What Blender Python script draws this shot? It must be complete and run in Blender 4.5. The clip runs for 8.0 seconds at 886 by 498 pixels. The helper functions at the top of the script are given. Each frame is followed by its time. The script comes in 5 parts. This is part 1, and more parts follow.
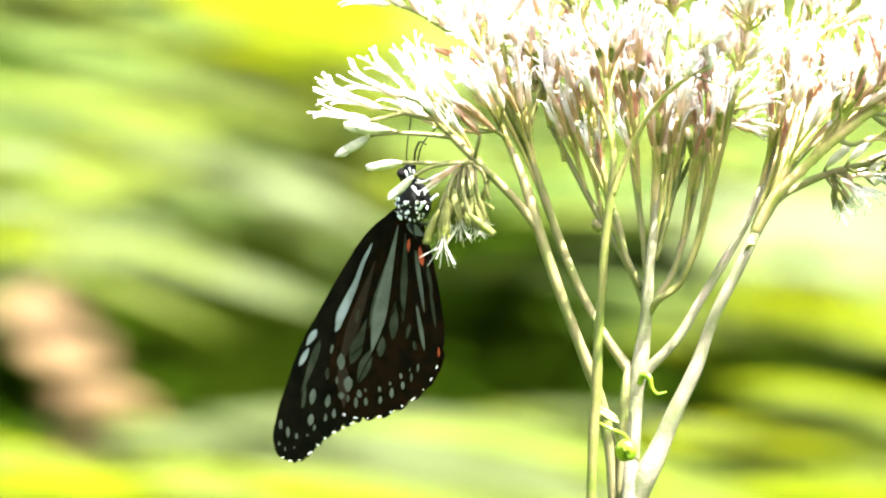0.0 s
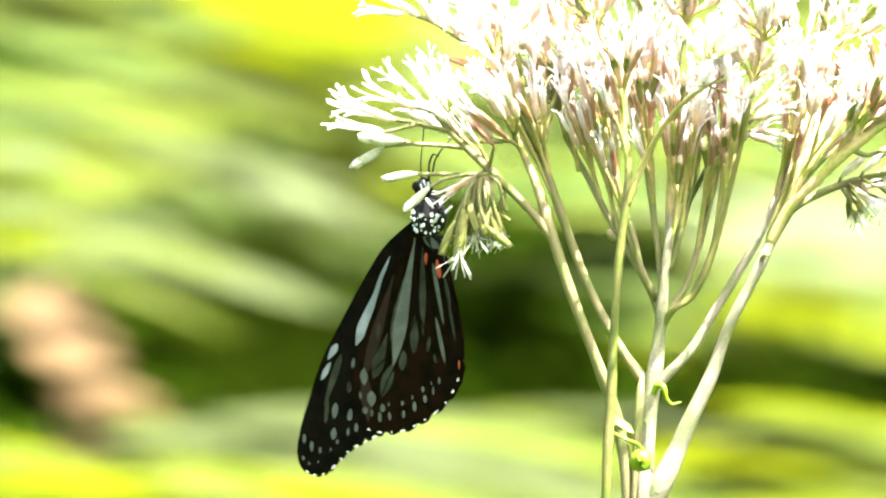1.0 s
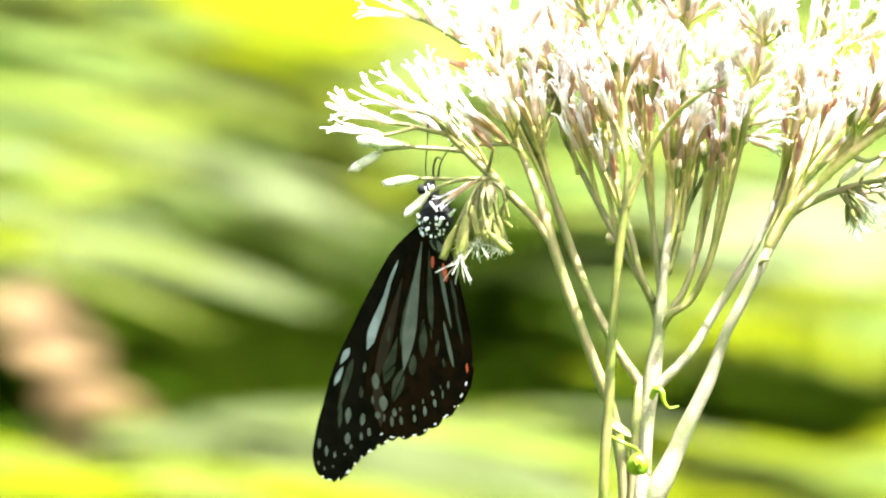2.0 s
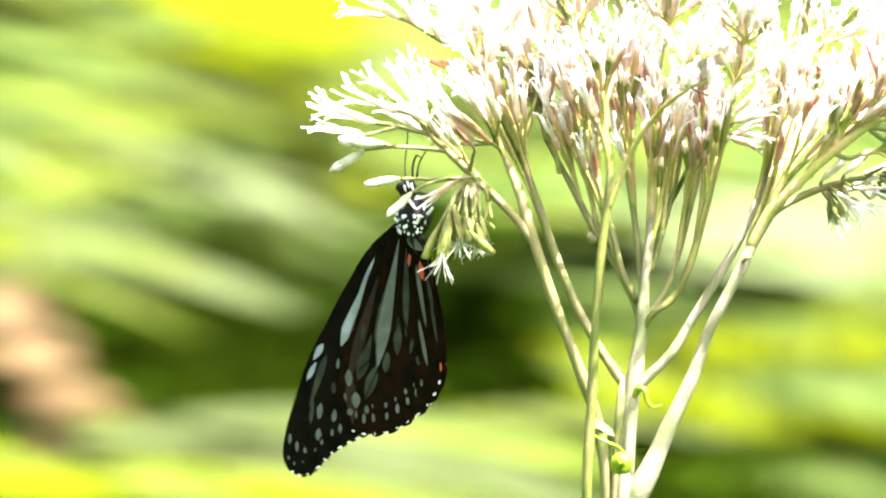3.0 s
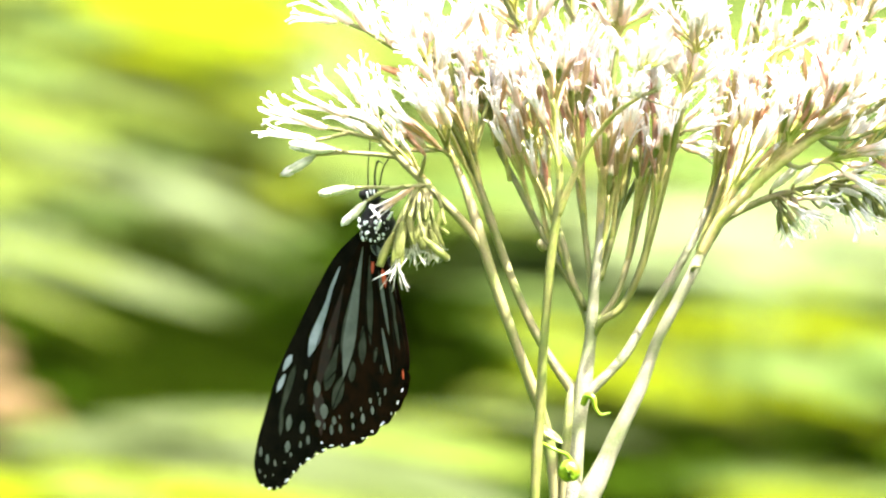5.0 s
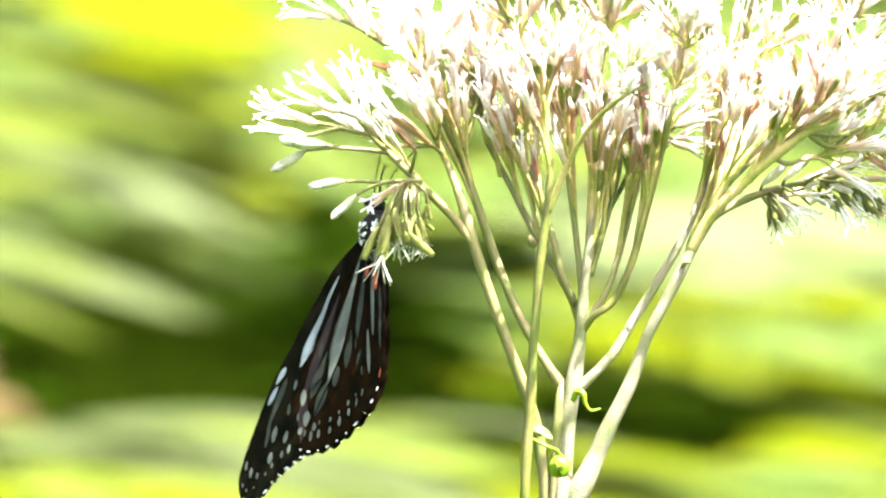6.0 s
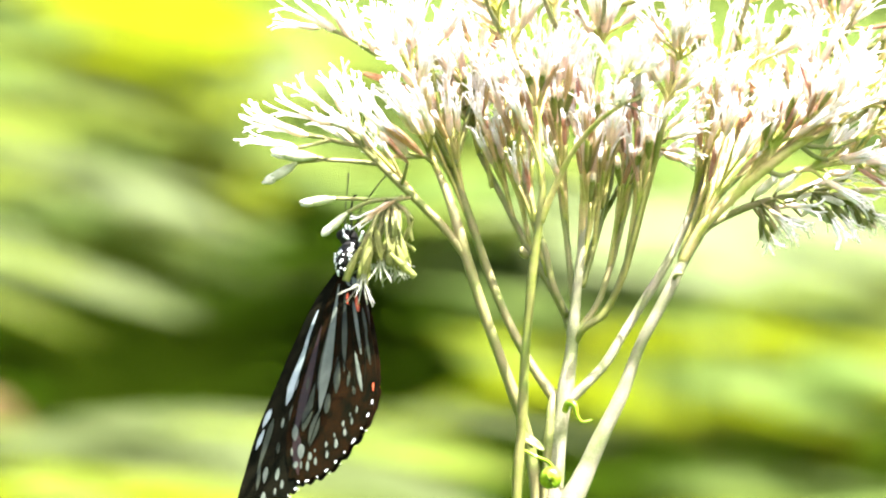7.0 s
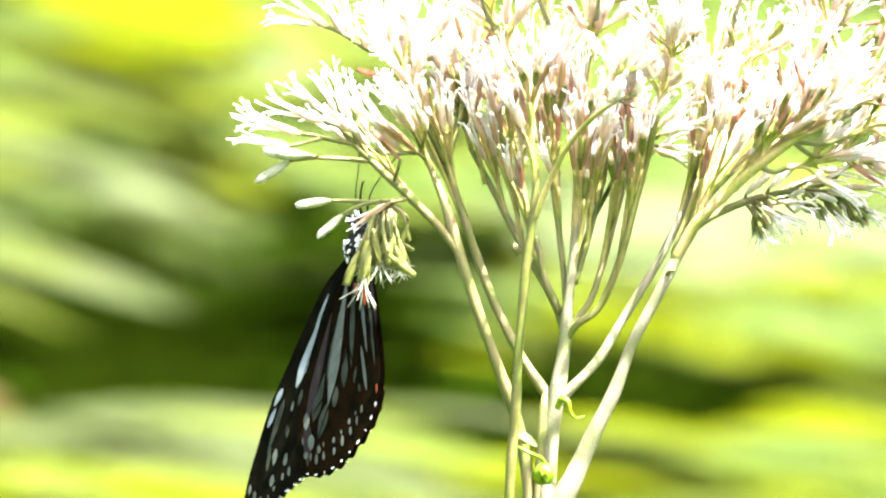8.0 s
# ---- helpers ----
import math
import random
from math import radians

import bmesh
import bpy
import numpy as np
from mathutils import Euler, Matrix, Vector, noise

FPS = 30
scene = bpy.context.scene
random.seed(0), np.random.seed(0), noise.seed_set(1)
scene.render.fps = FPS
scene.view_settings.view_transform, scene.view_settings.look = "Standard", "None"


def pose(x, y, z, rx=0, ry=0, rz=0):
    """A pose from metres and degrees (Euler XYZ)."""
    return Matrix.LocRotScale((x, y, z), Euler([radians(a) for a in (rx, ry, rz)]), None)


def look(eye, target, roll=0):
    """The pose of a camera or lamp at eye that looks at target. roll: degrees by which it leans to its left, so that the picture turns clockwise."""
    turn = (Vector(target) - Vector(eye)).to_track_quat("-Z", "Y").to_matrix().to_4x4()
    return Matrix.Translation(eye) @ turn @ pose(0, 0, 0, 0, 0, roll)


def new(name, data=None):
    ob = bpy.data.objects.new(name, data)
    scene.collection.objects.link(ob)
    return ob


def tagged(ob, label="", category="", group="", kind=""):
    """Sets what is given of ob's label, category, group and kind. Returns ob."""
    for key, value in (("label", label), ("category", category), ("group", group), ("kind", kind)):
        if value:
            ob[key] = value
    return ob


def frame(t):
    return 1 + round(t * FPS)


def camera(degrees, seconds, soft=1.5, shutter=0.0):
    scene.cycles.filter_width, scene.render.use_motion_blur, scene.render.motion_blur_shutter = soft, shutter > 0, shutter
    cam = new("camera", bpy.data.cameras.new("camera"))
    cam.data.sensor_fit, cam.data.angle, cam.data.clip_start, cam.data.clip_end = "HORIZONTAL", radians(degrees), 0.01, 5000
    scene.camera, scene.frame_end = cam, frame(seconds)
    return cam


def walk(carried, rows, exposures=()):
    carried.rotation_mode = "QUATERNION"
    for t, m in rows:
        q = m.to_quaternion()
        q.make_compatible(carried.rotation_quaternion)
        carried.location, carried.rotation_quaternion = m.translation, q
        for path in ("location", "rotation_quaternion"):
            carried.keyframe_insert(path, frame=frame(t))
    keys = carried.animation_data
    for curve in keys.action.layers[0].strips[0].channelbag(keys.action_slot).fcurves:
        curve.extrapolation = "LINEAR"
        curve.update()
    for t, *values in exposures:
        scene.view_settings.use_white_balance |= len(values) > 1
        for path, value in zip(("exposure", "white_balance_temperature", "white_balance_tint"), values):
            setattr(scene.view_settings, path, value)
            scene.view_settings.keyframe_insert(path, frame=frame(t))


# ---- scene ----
# A butterfly feeding on a thoroughwort flower head before blurred undergrowth.
EYE = Vector((0.0, -1.287, 1.2))
cam = camera(8.0, 8.0, soft=2.2)
cam.data.dof.use_dof = True
cam.data.dof.focus_distance = 1.287
cam.data.dof.aperture_fstop = 24.0
cam.data.dof.aperture_ratio = 0.5


def gaze(right, down):
    """The camera's pose, turned by degrees to the right and down."""
    return Matrix.Translation(EYE) @ pose(0, 0, 0, 90 - down, 0, -right)


# seconds, degrees to the right, degrees down
GAZE = [
    (0, 0.0, 0.0), (0.5, -0.036, 0.0), (1, -0.056, 0.0), (1.5, 0.01, 0.0),
    (2.1, 0.092, 0.0), (2.8, 0.214, -0.005), (3, 0.276, -0.005), (3.5, 0.449, -0.005),
    (4, 0.474, -0.01), (4.3, 0.689, -0.02), (4.7, 0.857, -0.026), (5.3, 1.02, -0.041),
    (5.8, 1.112, -0.056), (6, 1.173, -0.056), (6.5, 1.214, -0.051), (7, 1.265, -0.046),
    (7.5, 1.327, -0.046), (8, 1.388, 0.026),
]
walk(cam, [(t, gaze(r, d)) for t, r, d in GAZE], [(0, 3.33, 6350, 9), (4.5, 3.33, 6350, 9), (6, 3.27, 6350, 9), (8, 3.27, 6350, 9)])

# ---- light ----
SUN = Vector((0.29, -0.30, 0.91)).normalized()
world = bpy.data.worlds.new("sky")
scene.world = world
world.use_nodes = True
sky = world.node_tree.nodes.new("ShaderNodeTexSky")
sky.sky_type, sky.sun_disc = "NISHITA", False
sky.air_density, sky.dust_density, sky.ozone_density = 0.5, 6.0, 0.4
sky.sun_elevation = math.asin(SUN.z)
sky.sun_rotation = math.atan2(SUN.x, SUN.y)
world.node_tree.links.new(sky.outputs[0], world.node_tree.nodes["Background"].inputs[0])
world.node_tree.nodes["Background"].inputs[1].default_value = 0.12
sun = new("sun", bpy.data.lights.new("sun", "SUN"))
sun.data.energy, sun.data.angle, sun.data.color = 5.0, radians(0.5), (1.0, 0.97, 0.92)
sun.matrix_world = look(SUN * 20, (0, 0, 0))


# ---- materials ----
def material(name, base, other, size, rough=0.6, bump=0.2, gleam=0.4, through_light=0.0, vary=0.0, fine=6.0, tint=None):
    """Two colours mixed by noise of that size (metres), with finer grain in the relief; some light passes thin things."""
    m = bpy.data.materials.new(name)
    m.use_nodes = True
    nodes, links = m.node_tree.nodes, m.node_tree.links
    shader = nodes["Principled BSDF"]
    place = nodes.new("ShaderNodeTexCoord")
    big, small = nodes.new("ShaderNodeTexNoise"), nodes.new("ShaderNodeTexNoise")
    big.inputs["Scale"].default_value, small.inputs["Scale"].default_value = 1 / size, fine / size
    big.inputs["Detail"].default_value = 4
    for n in (big, small):
        links.new(place.outputs["Object"], n.inputs["Vector"])
    ramp = nodes.new("ShaderNodeValToRGB")
    ramp.color_ramp.elements[0].position, ramp.color_ramp.elements[1].position = 0.35, 0.65
    ramp.color_ramp.elements[0].color, ramp.color_ramp.elements[1].color = (*base, 1), (*other, 1)
    links.new(big.outputs["Fac"], ramp.inputs[0])
    grain = nodes.new("ShaderNodeMix")
    grain.data_type, grain.blend_type = "RGBA", "MULTIPLY"
    grain.inputs[0].default_value = 0.5
    links.new(ramp.outputs[0], grain.inputs[6])
    links.new(small.outputs["Fac"], grain.inputs[7])
    colour = grain.outputs[2]
    lift = nodes.new("ShaderNodeHueSaturation")
    lift.inputs["Value"].default_value = 1.3
    links.new(colour, lift.inputs["Color"])
    colour = lift.outputs[0]
    if tint:
        info, mix = nodes.new("ShaderNodeObjectInfo"), nodes.new("ShaderNodeMix")
        mix.data_type = "RGBA"
        mix.inputs[7].default_value = (*tint, 1)
        links.new(info.outputs["Random"], mix.inputs[0])
        links.new(colour, mix.inputs[6])
        colour = mix.outputs[2]
    if vary:
        island, spread, shift = nodes.new("ShaderNodeNewGeometry"), nodes.new("ShaderNodeMapRange"), nodes.new("ShaderNodeHueSaturation")
        spread.inputs[3].default_value, spread.inputs[4].default_value = 1 - vary, 1 + vary
        links.new(island.outputs["Random Per Island"], spread.inputs[0])
        links.new(spread.outputs[0], shift.inputs["Value"])
        links.new(colour, shift.inputs["Color"])
        colour = shift.outputs[0]
    links.new(colour, shader.inputs["Base Color"])
    shader.inputs["Roughness"].default_value = rough
    shader.inputs["Specular IOR Level"].default_value = gleam
    relief = nodes.new("ShaderNodeBump")
    relief.inputs["Strength"].default_value, relief.inputs["Distance"].default_value = bump, size * 0.1
    links.new(small.outputs["Fac"], relief.inputs["Height"])
    links.new(relief.outputs[0], shader.inputs["Normal"])
    if through_light:
        leafy, both = nodes.new("ShaderNodeBsdfTranslucent"), nodes.new("ShaderNodeMixShader")
        both.inputs[0].default_value = through_light
        links.new(colour, leafy.inputs[0])
        links.new(shader.outputs[0], both.inputs[1])
        links.new(leafy.outputs[0], both.inputs[2])
        links.new(both.outputs[0], nodes["Material Output"].inputs[0])
    return m


STEM = material("stem", (0.125, 0.15, 0.032), (0.20, 0.172, 0.072), 0.005, 0.45, 0.4, 0.3, fine=14)
STEM_DOWNY = material("downy_stem", (0.15, 0.17, 0.07), (0.27, 0.235, 0.165), 0.006, 0.6, 0.6, 0.15, fine=16)
STEM_DARK = material("green_stem", (0.0779, 0.1025, 0.01148), (0.1353, 0.1271, 0.0369), 0.006, 0.4, 0.12, 0.35)
BRACT = material("bract", (0.76, 0.72, 0.46), (0.86, 0.63, 0.55), 0.003, 0.5, 0.1, 0.1, 0.45, 0.2, tint=(0.80, 0.62, 0.50))
BRACT_RED = material("reddish_bract", (0.5, 0.225, 0.1625), (0.775, 0.475, 0.3875), 0.003, 0.6, 0.1, 0.08, 0.45, 0.25, tint=(0.52, 0.43, 0.20))
PEDICEL = material("pedicel", (0.273, 0.299, 0.0585), (0.442, 0.3445, 0.1495), 0.005, 0.55, 0.1, 0.15)
BRACT_GREEN = material("green_bract", (0.165, 0.19, 0.04), (0.28, 0.275, 0.10), 0.003, 0.5, 0.1, 0.1, 0.4, 0.25)
BUD = material("bud", (0.66, 0.66, 0.54), (0.858, 0.814, 0.77), 0.004, 0.5, 0.1, 0.2, 0.5, 0.15)
PALE_BUD = material("pale_bud", (0.33, 0.38, 0.20), (0.52, 0.52, 0.38), 0.004, 0.5, 0.1, 0.2, 0.3, 0.15)
PETAL = material("petal", (0.85, 0.79, 0.77), (0.89, 0.86, 0.83), 0.003, 0.6, 0.1, 0.05, 0.3, 0.06)
WITHERED = material("withered_floret", (0.208, 0.091, 0.039), (0.39, 0.208, 0.104), 0.002, 0.7, 0.4, 0.2)
TENDRIL = material("tendril", (0.13, 0.24, 0.009), (0.27, 0.35, 0.018), 0.002, 0.3, 0.2, 0.5, 0.25)
WING_BLACK = material("black_wing", (0.0026, 0.0030, 0.0018), (0.0056, 0.0052, 0.0030), 0.004, 0.7, 0.3, 0.0, fine=20)
WING_BROWN = material("brown_wing", (0.0030, 0.0031, 0.0016), (0.0090, 0.0048, 0.0020), 0.003, 0.7, 0.3, 0.0, fine=20)
PALE = material("pale_wing_cell", (0.066, 0.080, 0.060), (0.112, 0.126, 0.099), 0.004, 0.35, 0.2, 0.15, 0.1, fine=20)
PALE_BLUE = material("blue_white_wing_cell", (0.17, 0.205, 0.19), (0.28, 0.32, 0.32), 0.004, 0.3, 0.2, 0.3, 0.1, fine=20)
CHESTNUT = material("chestnut_scales", (0.007, 0.0032, 0.0014), (0.015, 0.0046, 0.0019), 0.002, 0.5, 0.4, 0.2, fine=12)
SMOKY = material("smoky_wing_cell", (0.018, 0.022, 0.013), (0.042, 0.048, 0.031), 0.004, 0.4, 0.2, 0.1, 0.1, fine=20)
SCALE_WHITE = material("white_scales", (0.82, 0.82, 0.82), (0.88, 0.88, 0.86), 0.002, 0.5, 0.1, 0.3)
BODY = material("black_body", (0.007, 0.006, 0.006), (0.016, 0.015, 0.013), 0.001, 0.7, 0.5, 0.1)
RED = material("red_scales", (0.3, 0.048, 0.024), (0.432, 0.096, 0.036), 0.001, 0.5, 0.2, 0.1)
LEAF_YELLOW = material("sunny_leaf", (0.0685, 0.0914, 0.002957), (0.1054, 0.121, 0.004032), 0.05, 0.7, 0.2, 0.0, 0.45, 0.2)
LEAF_LIME = material("lime_leaf", (0.06078, 0.08612, 0.01076), (0.09611, 0.1167, 0.01909), 0.05, 0.6, 0.2, 0.02, 0.45, 0.25)
LEAF_GREEN = material("green_leaf", (0.04951, 0.08101, 0.01508), (0.08085, 0.1123, 0.0266), 0.05, 0.6, 0.2, 0.02, 0.45, 0.3)
LEAF_PALE = material("pale_leaf", (0.03424, 0.0448, 0.01349), (0.04819, 0.05979, 0.02302), 0.05, 0.6, 0.2, 0.02, 0.3, 0.2)
LEAF_SILVER = material("silvery_leaf", (0.0609, 0.07975, 0.0261), (0.0899, 0.1102, 0.0435), 0.05, 0.6, 0.2, 0.1, 0.35, 0.2)
# leaf green darkened to stand for the shade between sunlit leaves
LEAF_SHADE = material("shade_toned_leaf", (0.01104, 0.02576, 0.00092), (0.02208, 0.04416, 0.00184), 0.06, 0.7, 0.2, 0.0, 0.1, 0.25)
LEAF_DRY = material("dry_leaf", (0.106, 0.06734, 0.02743), (0.1397, 0.09228, 0.04614), 0.04, 0.7, 0.3, 0.05, 0.2)
STALK = material("leaf_stalk", (0.0138, 0.0253, 0.00115), (0.0253, 0.0391, 0.0023), 0.03, 0.6, 0.3, 0.0)
SOIL = material("mossy_ground", (0.01265, 0.02645, 0.00115), (0.0253, 0.04715, 0.0023), 0.4, 0.9, 0.5, 0.0)


# ---- shapes ----
def mesh(name, bm, *mats, smooth=True):
    data = bpy.data.meshes.new(name)
    bm.normal_update()
    bm.to_mesh(data)
    bm.free()
    for m in mats:
        data.materials.append(m)
    if smooth:
        data.polygons.foreach_set("use_smooth", [True] * len(data.polygons))
    return data


def part(name, bm, mats, parent, label="", m=None):
    """Links a bmesh (or a ready mesh) as one part under a thing or part."""
    data = bm if isinstance(bm, bpy.types.Mesh) else mesh(name, bm, *(mats if isinstance(mats, tuple) else (mats,)))
    ob = new(name, data)
    ob.parent = parent
    if m is not None:
        ob.matrix_basis = m
    return tagged(ob, label)


def curve_points(pts, steps):
    """A smooth line through the points, evenly bent however far apart they lie."""
    pts = [Vector(p) for p in pts]
    if len(pts) == 2:
        return [pts[0].lerp(pts[1], i / steps) for i in range(steps + 1)]
    gaps = [max((q - p).length, 1e-9) for p, q in zip(pts, pts[1:])]
    slopes = [(q - p) / d for p, q, d in zip(pts, pts[1:], gaps)]
    pace = [slopes[0]] + [(s * e + r * d) / (d + e) for s, r, d, e in zip(slopes, slopes[1:], gaps, gaps[1:])] + [slopes[-1]]
    out = []
    for i, d in enumerate(gaps):
        for k in range(steps):
            t = k / steps
            out.append(pts[i] * (2 * t ** 3 - 3 * t * t + 1) + pace[i] * d * (t ** 3 - 2 * t * t + t) + pts[i + 1] * (3 * t * t - 2 * t ** 3) + pace[i + 1] * d * (t ** 3 - t * t))
    return out + [pts[-1]]


def tube(bm, pts, radii, sides=8, steps=5, slot=0, wobble=0.0):
    """A round stalk along the points, its radius running evenly through radii."""
    line = curve_points(pts, steps)
    n = len(line) - 1
    ref = Vector((0, 1, 0.13))
    rings = []
    for i, p in enumerate(line):
        way = (line[min(i + 1, n)] - line[max(i - 1, 0)]).normalized()
        a = way.cross(ref)
        if a.length < 0.05:
            a = way.cross(Vector((1, 0, 0)))
        a.normalize()
        b = way.cross(a)
        f = i / n * (len(radii) - 1)
        j = min(int(f), len(radii) - 2)
        r = radii[j] + (radii[j + 1] - radii[j]) * (f - j)
        if wobble:
            r *= 1 + wobble * noise.noise(p * 150)
        rings.append([bm.verts.new(p + r * (math.cos(q) * a + math.sin(q) * b)) for q in (2 * math.pi * k / sides for k in range(sides))])
    for u, v in zip(rings, rings[1:]):
        for k in range(sides):
            bm.faces.new((u[k], u[(k + 1) % sides], v[(k + 1) % sides], v[k])).material_index = slot
    bm.faces.new(rings[0][::-1]).material_index = slot
    bm.faces.new(rings[-1]).material_index = slot


def along(start, way):
    """A pose at start whose z axis runs along way."""
    return Matrix.Translation(start) @ Vector(way).to_track_quat("Z", "Y").to_matrix().to_4x4()


# ---- ground and distance ----
def ground():
    bm = bmesh.new()
    span = [-400, -120, -40, -15, -6, -3, -1.5, 0, 1.5, 3, 4.5, 6, 8, 11, 15, 22, 40, 120, 400]
    rows = []
    for y in span:
        row = []
        for x in span:
            rise = 0.55 * max(0, y - 6.5) if y < 60 else 29.4
            bump = 0.12 * noise.noise(Vector((x * 0.6, y * 0.6, 3))) if abs(x) + abs(y) > 2.5 else 0
            row.append(bm.verts.new((x, y, rise + bump)))
        rows.append(row)
    for a, b in zip(rows, rows[1:]):
        for k in range(len(span) - 1):
            bm.faces.new((a[k], a[k + 1], b[k + 1], b[k]))
    ob = new("ground", mesh("ground", bm, SOIL))
    tagged(ob, "dark forest soil rising to a wooded bank", "ground", kind="structure")


ground()


def blade(bm, root, way, face, length, width, sag=0.2, slot=0, thick=0.0008, steps=8):
    """A pointed leaf from root along way, its upper side towards face, bending downwards, folded a little along the rib."""
    way = Vector(way).normalized()
    side = way.cross(Vector(face)).normalized()
    up = side.cross(way)
    top, low = [], []
    for i in range(steps + 1):
        f = i / steps
        mid = Vector(root) + way * (length * f) - Vector((0, 0, sag * length * f * f))
        w = width * 0.5 * (math.sin(math.pi * min(1, f * 0.93 + 0.07)) ** 0.75) * (1 + 0.06 * math.sin(9 * f + length * 90))
        row = [mid - side * w + up * w * 0.22, mid - side * w * 0.5 + up * w * 0.12, mid, mid + side * w * 0.5 + up * w * 0.12, mid + side * w + up * w * 0.22]
        top.append([bm.verts.new(p) for p in row])
        low.append([bm.verts.new(p - up * thick) for p in row])
    for i in range(steps):
        for k in range(4):
            bm.faces.new((top[i][k], top[i][k + 1], top[i + 1][k + 1], top[i + 1][k])).material_index = slot
            bm.faces.new((low[i][k + 1], low[i][k], low[i + 1][k], low[i + 1][k + 1])).material_index = slot
        for k in (0, 4):
            bm.faces.new((top[i][k], top[i + 1][k], low[i + 1][k], low[i][k])).material_index = slot


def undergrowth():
    """The mass of small leaves far behind; their dark colour carries the shade of the gaps."""
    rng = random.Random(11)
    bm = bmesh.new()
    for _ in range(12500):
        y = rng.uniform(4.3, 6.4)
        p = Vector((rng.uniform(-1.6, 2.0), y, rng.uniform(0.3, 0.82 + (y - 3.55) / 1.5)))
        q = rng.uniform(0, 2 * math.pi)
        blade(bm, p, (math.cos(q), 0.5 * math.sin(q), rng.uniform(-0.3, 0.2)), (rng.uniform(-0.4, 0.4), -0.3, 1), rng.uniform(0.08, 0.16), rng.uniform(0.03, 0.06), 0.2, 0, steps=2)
    ob = new("undergrowth", mesh("undergrowth", bm, LEAF_SHADE))
    tagged(ob, "mass of green leaves, the shade between them put into their dark colour", "foliage", kind="stuff")


undergrowth()


def leafy_plant(name, label, category, foot, leaves, leaf_mat, stalk_mat=STALK, lean=0.9, rng_seed=1, sag=0.12, companions=True):
    """A plant of long leaves; each leaf: middle x, y, z, length, width, tilt of its length in degrees."""
    rng = random.Random(rng_seed)
    thing = new(name)
    thing.location = foot
    tagged(thing, label, category, "plants of the undergrowth")
    foot = Vector(foot)
    for k, (x, y, z, length, width, tilt) in enumerate(leaves):
        for big, slim, dx, dz in ((1, 1, 0, 0),) if not companions else ((1, 1, 0, 0), (0.9, 0.32, rng.uniform(-0.06, 0.06), 0.35 * width + 0.006), (0.8, 0.28, rng.uniform(-0.06, 0.06), -0.35 * width - 0.006)):
            a = radians(tilt + (0 if big == 1 else rng.uniform(-5, 5)))
            way = Vector((math.cos(a), rng.uniform(-0.25, 0.1), -math.sin(a)))
            way.normalize()
            root = Vector((x + dx, y - (0 if big == 1 else 0.06), z + dz)) - way * length * big * 0.5 + Vector((0, 0, sag * length * 0.25))
            bm = bmesh.new()
            blade(bm, root - foot, way, (rng.uniform(-0.15, 0.15), -lean, 1), length * big, width * slim, sag)
            part("leaf", bm, leaf_mat[(k + (big != 1)) % len(leaf_mat)], thing)
            bm = bmesh.new()
            hip = Vector((root.x * 0.6 + foot.x * 0.4, root.y + 0.12, root.z - 0.1))
            tube(bm, [Vector((0, 0, -0.03)), hip - foot - Vector((0, 0, 0.3)), hip - foot, root - foot + way * 0.01], [0.0022, 0.0014], 5, 4)
            part("leaf_stalk", bm, stalk_mat, thing)
    return thing


# Leaves: middle x, y, z, length, width (metres), tilt of the length (degrees).
leafy_plant("broad_leaved_shrub", "shrub with sunlit yellow-green leaves, out of focus", "shrub", (-0.2, 3.7, 0), [
    (-0.194, 3.4, 1.259, 0.125, 0.05, 4.0), (-0.198, 3.6, 1.229, 0.131, 0.039, -4.0), (-0.202, 3.7, 1.287, 0.151, 0.027, 4.0), (-0.309, 3.7, 1.194, 0.116, 0.033, 10.0),
    (-0.064, 3.7, 1.383, 0.116, 0.06, 12.0), (-0.055, 3.7, 1.347, 0.098, 0.053, -5.0), (-0.085, 3.9, 1.321, 0.12, 0.035, 10.0), (-0.297, 3.8, 1.214, 0.118, 0.034, 0.0), (-0.315, 3.8, 1.323, 0.136, 0.02, 4.0),
    (-0.09, 3.7, 1.225, 0.13, 0.042, 4.0), (-0.115, 3.7, 1.303, 0.15, 0.05, 8.0), (-0.075, 3.7, 1.255, 0.13, 0.04, 4.0),
], (LEAF_LIME, LEAF_GREEN, LEAF_LIME, LEAF_YELLOW), rng_seed=3)
leafy_plant("tall_shrub", "tall shrub with bright yellow leaves in the sun", "shrub", (-0.12, 3.8, 0), [
    (-0.133, 3.6, 1.384, 0.144, 0.078, 6.0), (-0.096, 3.5, 1.363, 0.128, 0.045, 10.0), (-0.15, 3.6, 1.338, 0.148, 0.026, 10.0),
    (-0.07, 3.6, 1.385, 0.12, 0.06, 8.0),
], (LEAF_YELLOW,), rng_seed=13)
leafy_plant("low_shrub", "low shrub with bright yellow-green leaves, out of focus", "shrub", (-0.25, 3.2, 0), [
    (-0.203, 2.2, 1.069, 0.131, 0.028, -4.0), (-0.121, 2.25, 1.065, 0.114, 0.022, 4.0), (-0.045, 2.2, 1.062, 0.118, 0.021, 0.0), (-0.232, 2.3, 1.076, 0.077, 0.021, 6.0), (-0.098, 2.6, 1.046, 0.146, 0.026, 0.0), (-0.162, 2.8, 1.06, 0.066, 0.013, 12.0),
], (LEAF_YELLOW, LEAF_LIME), rng_seed=4)
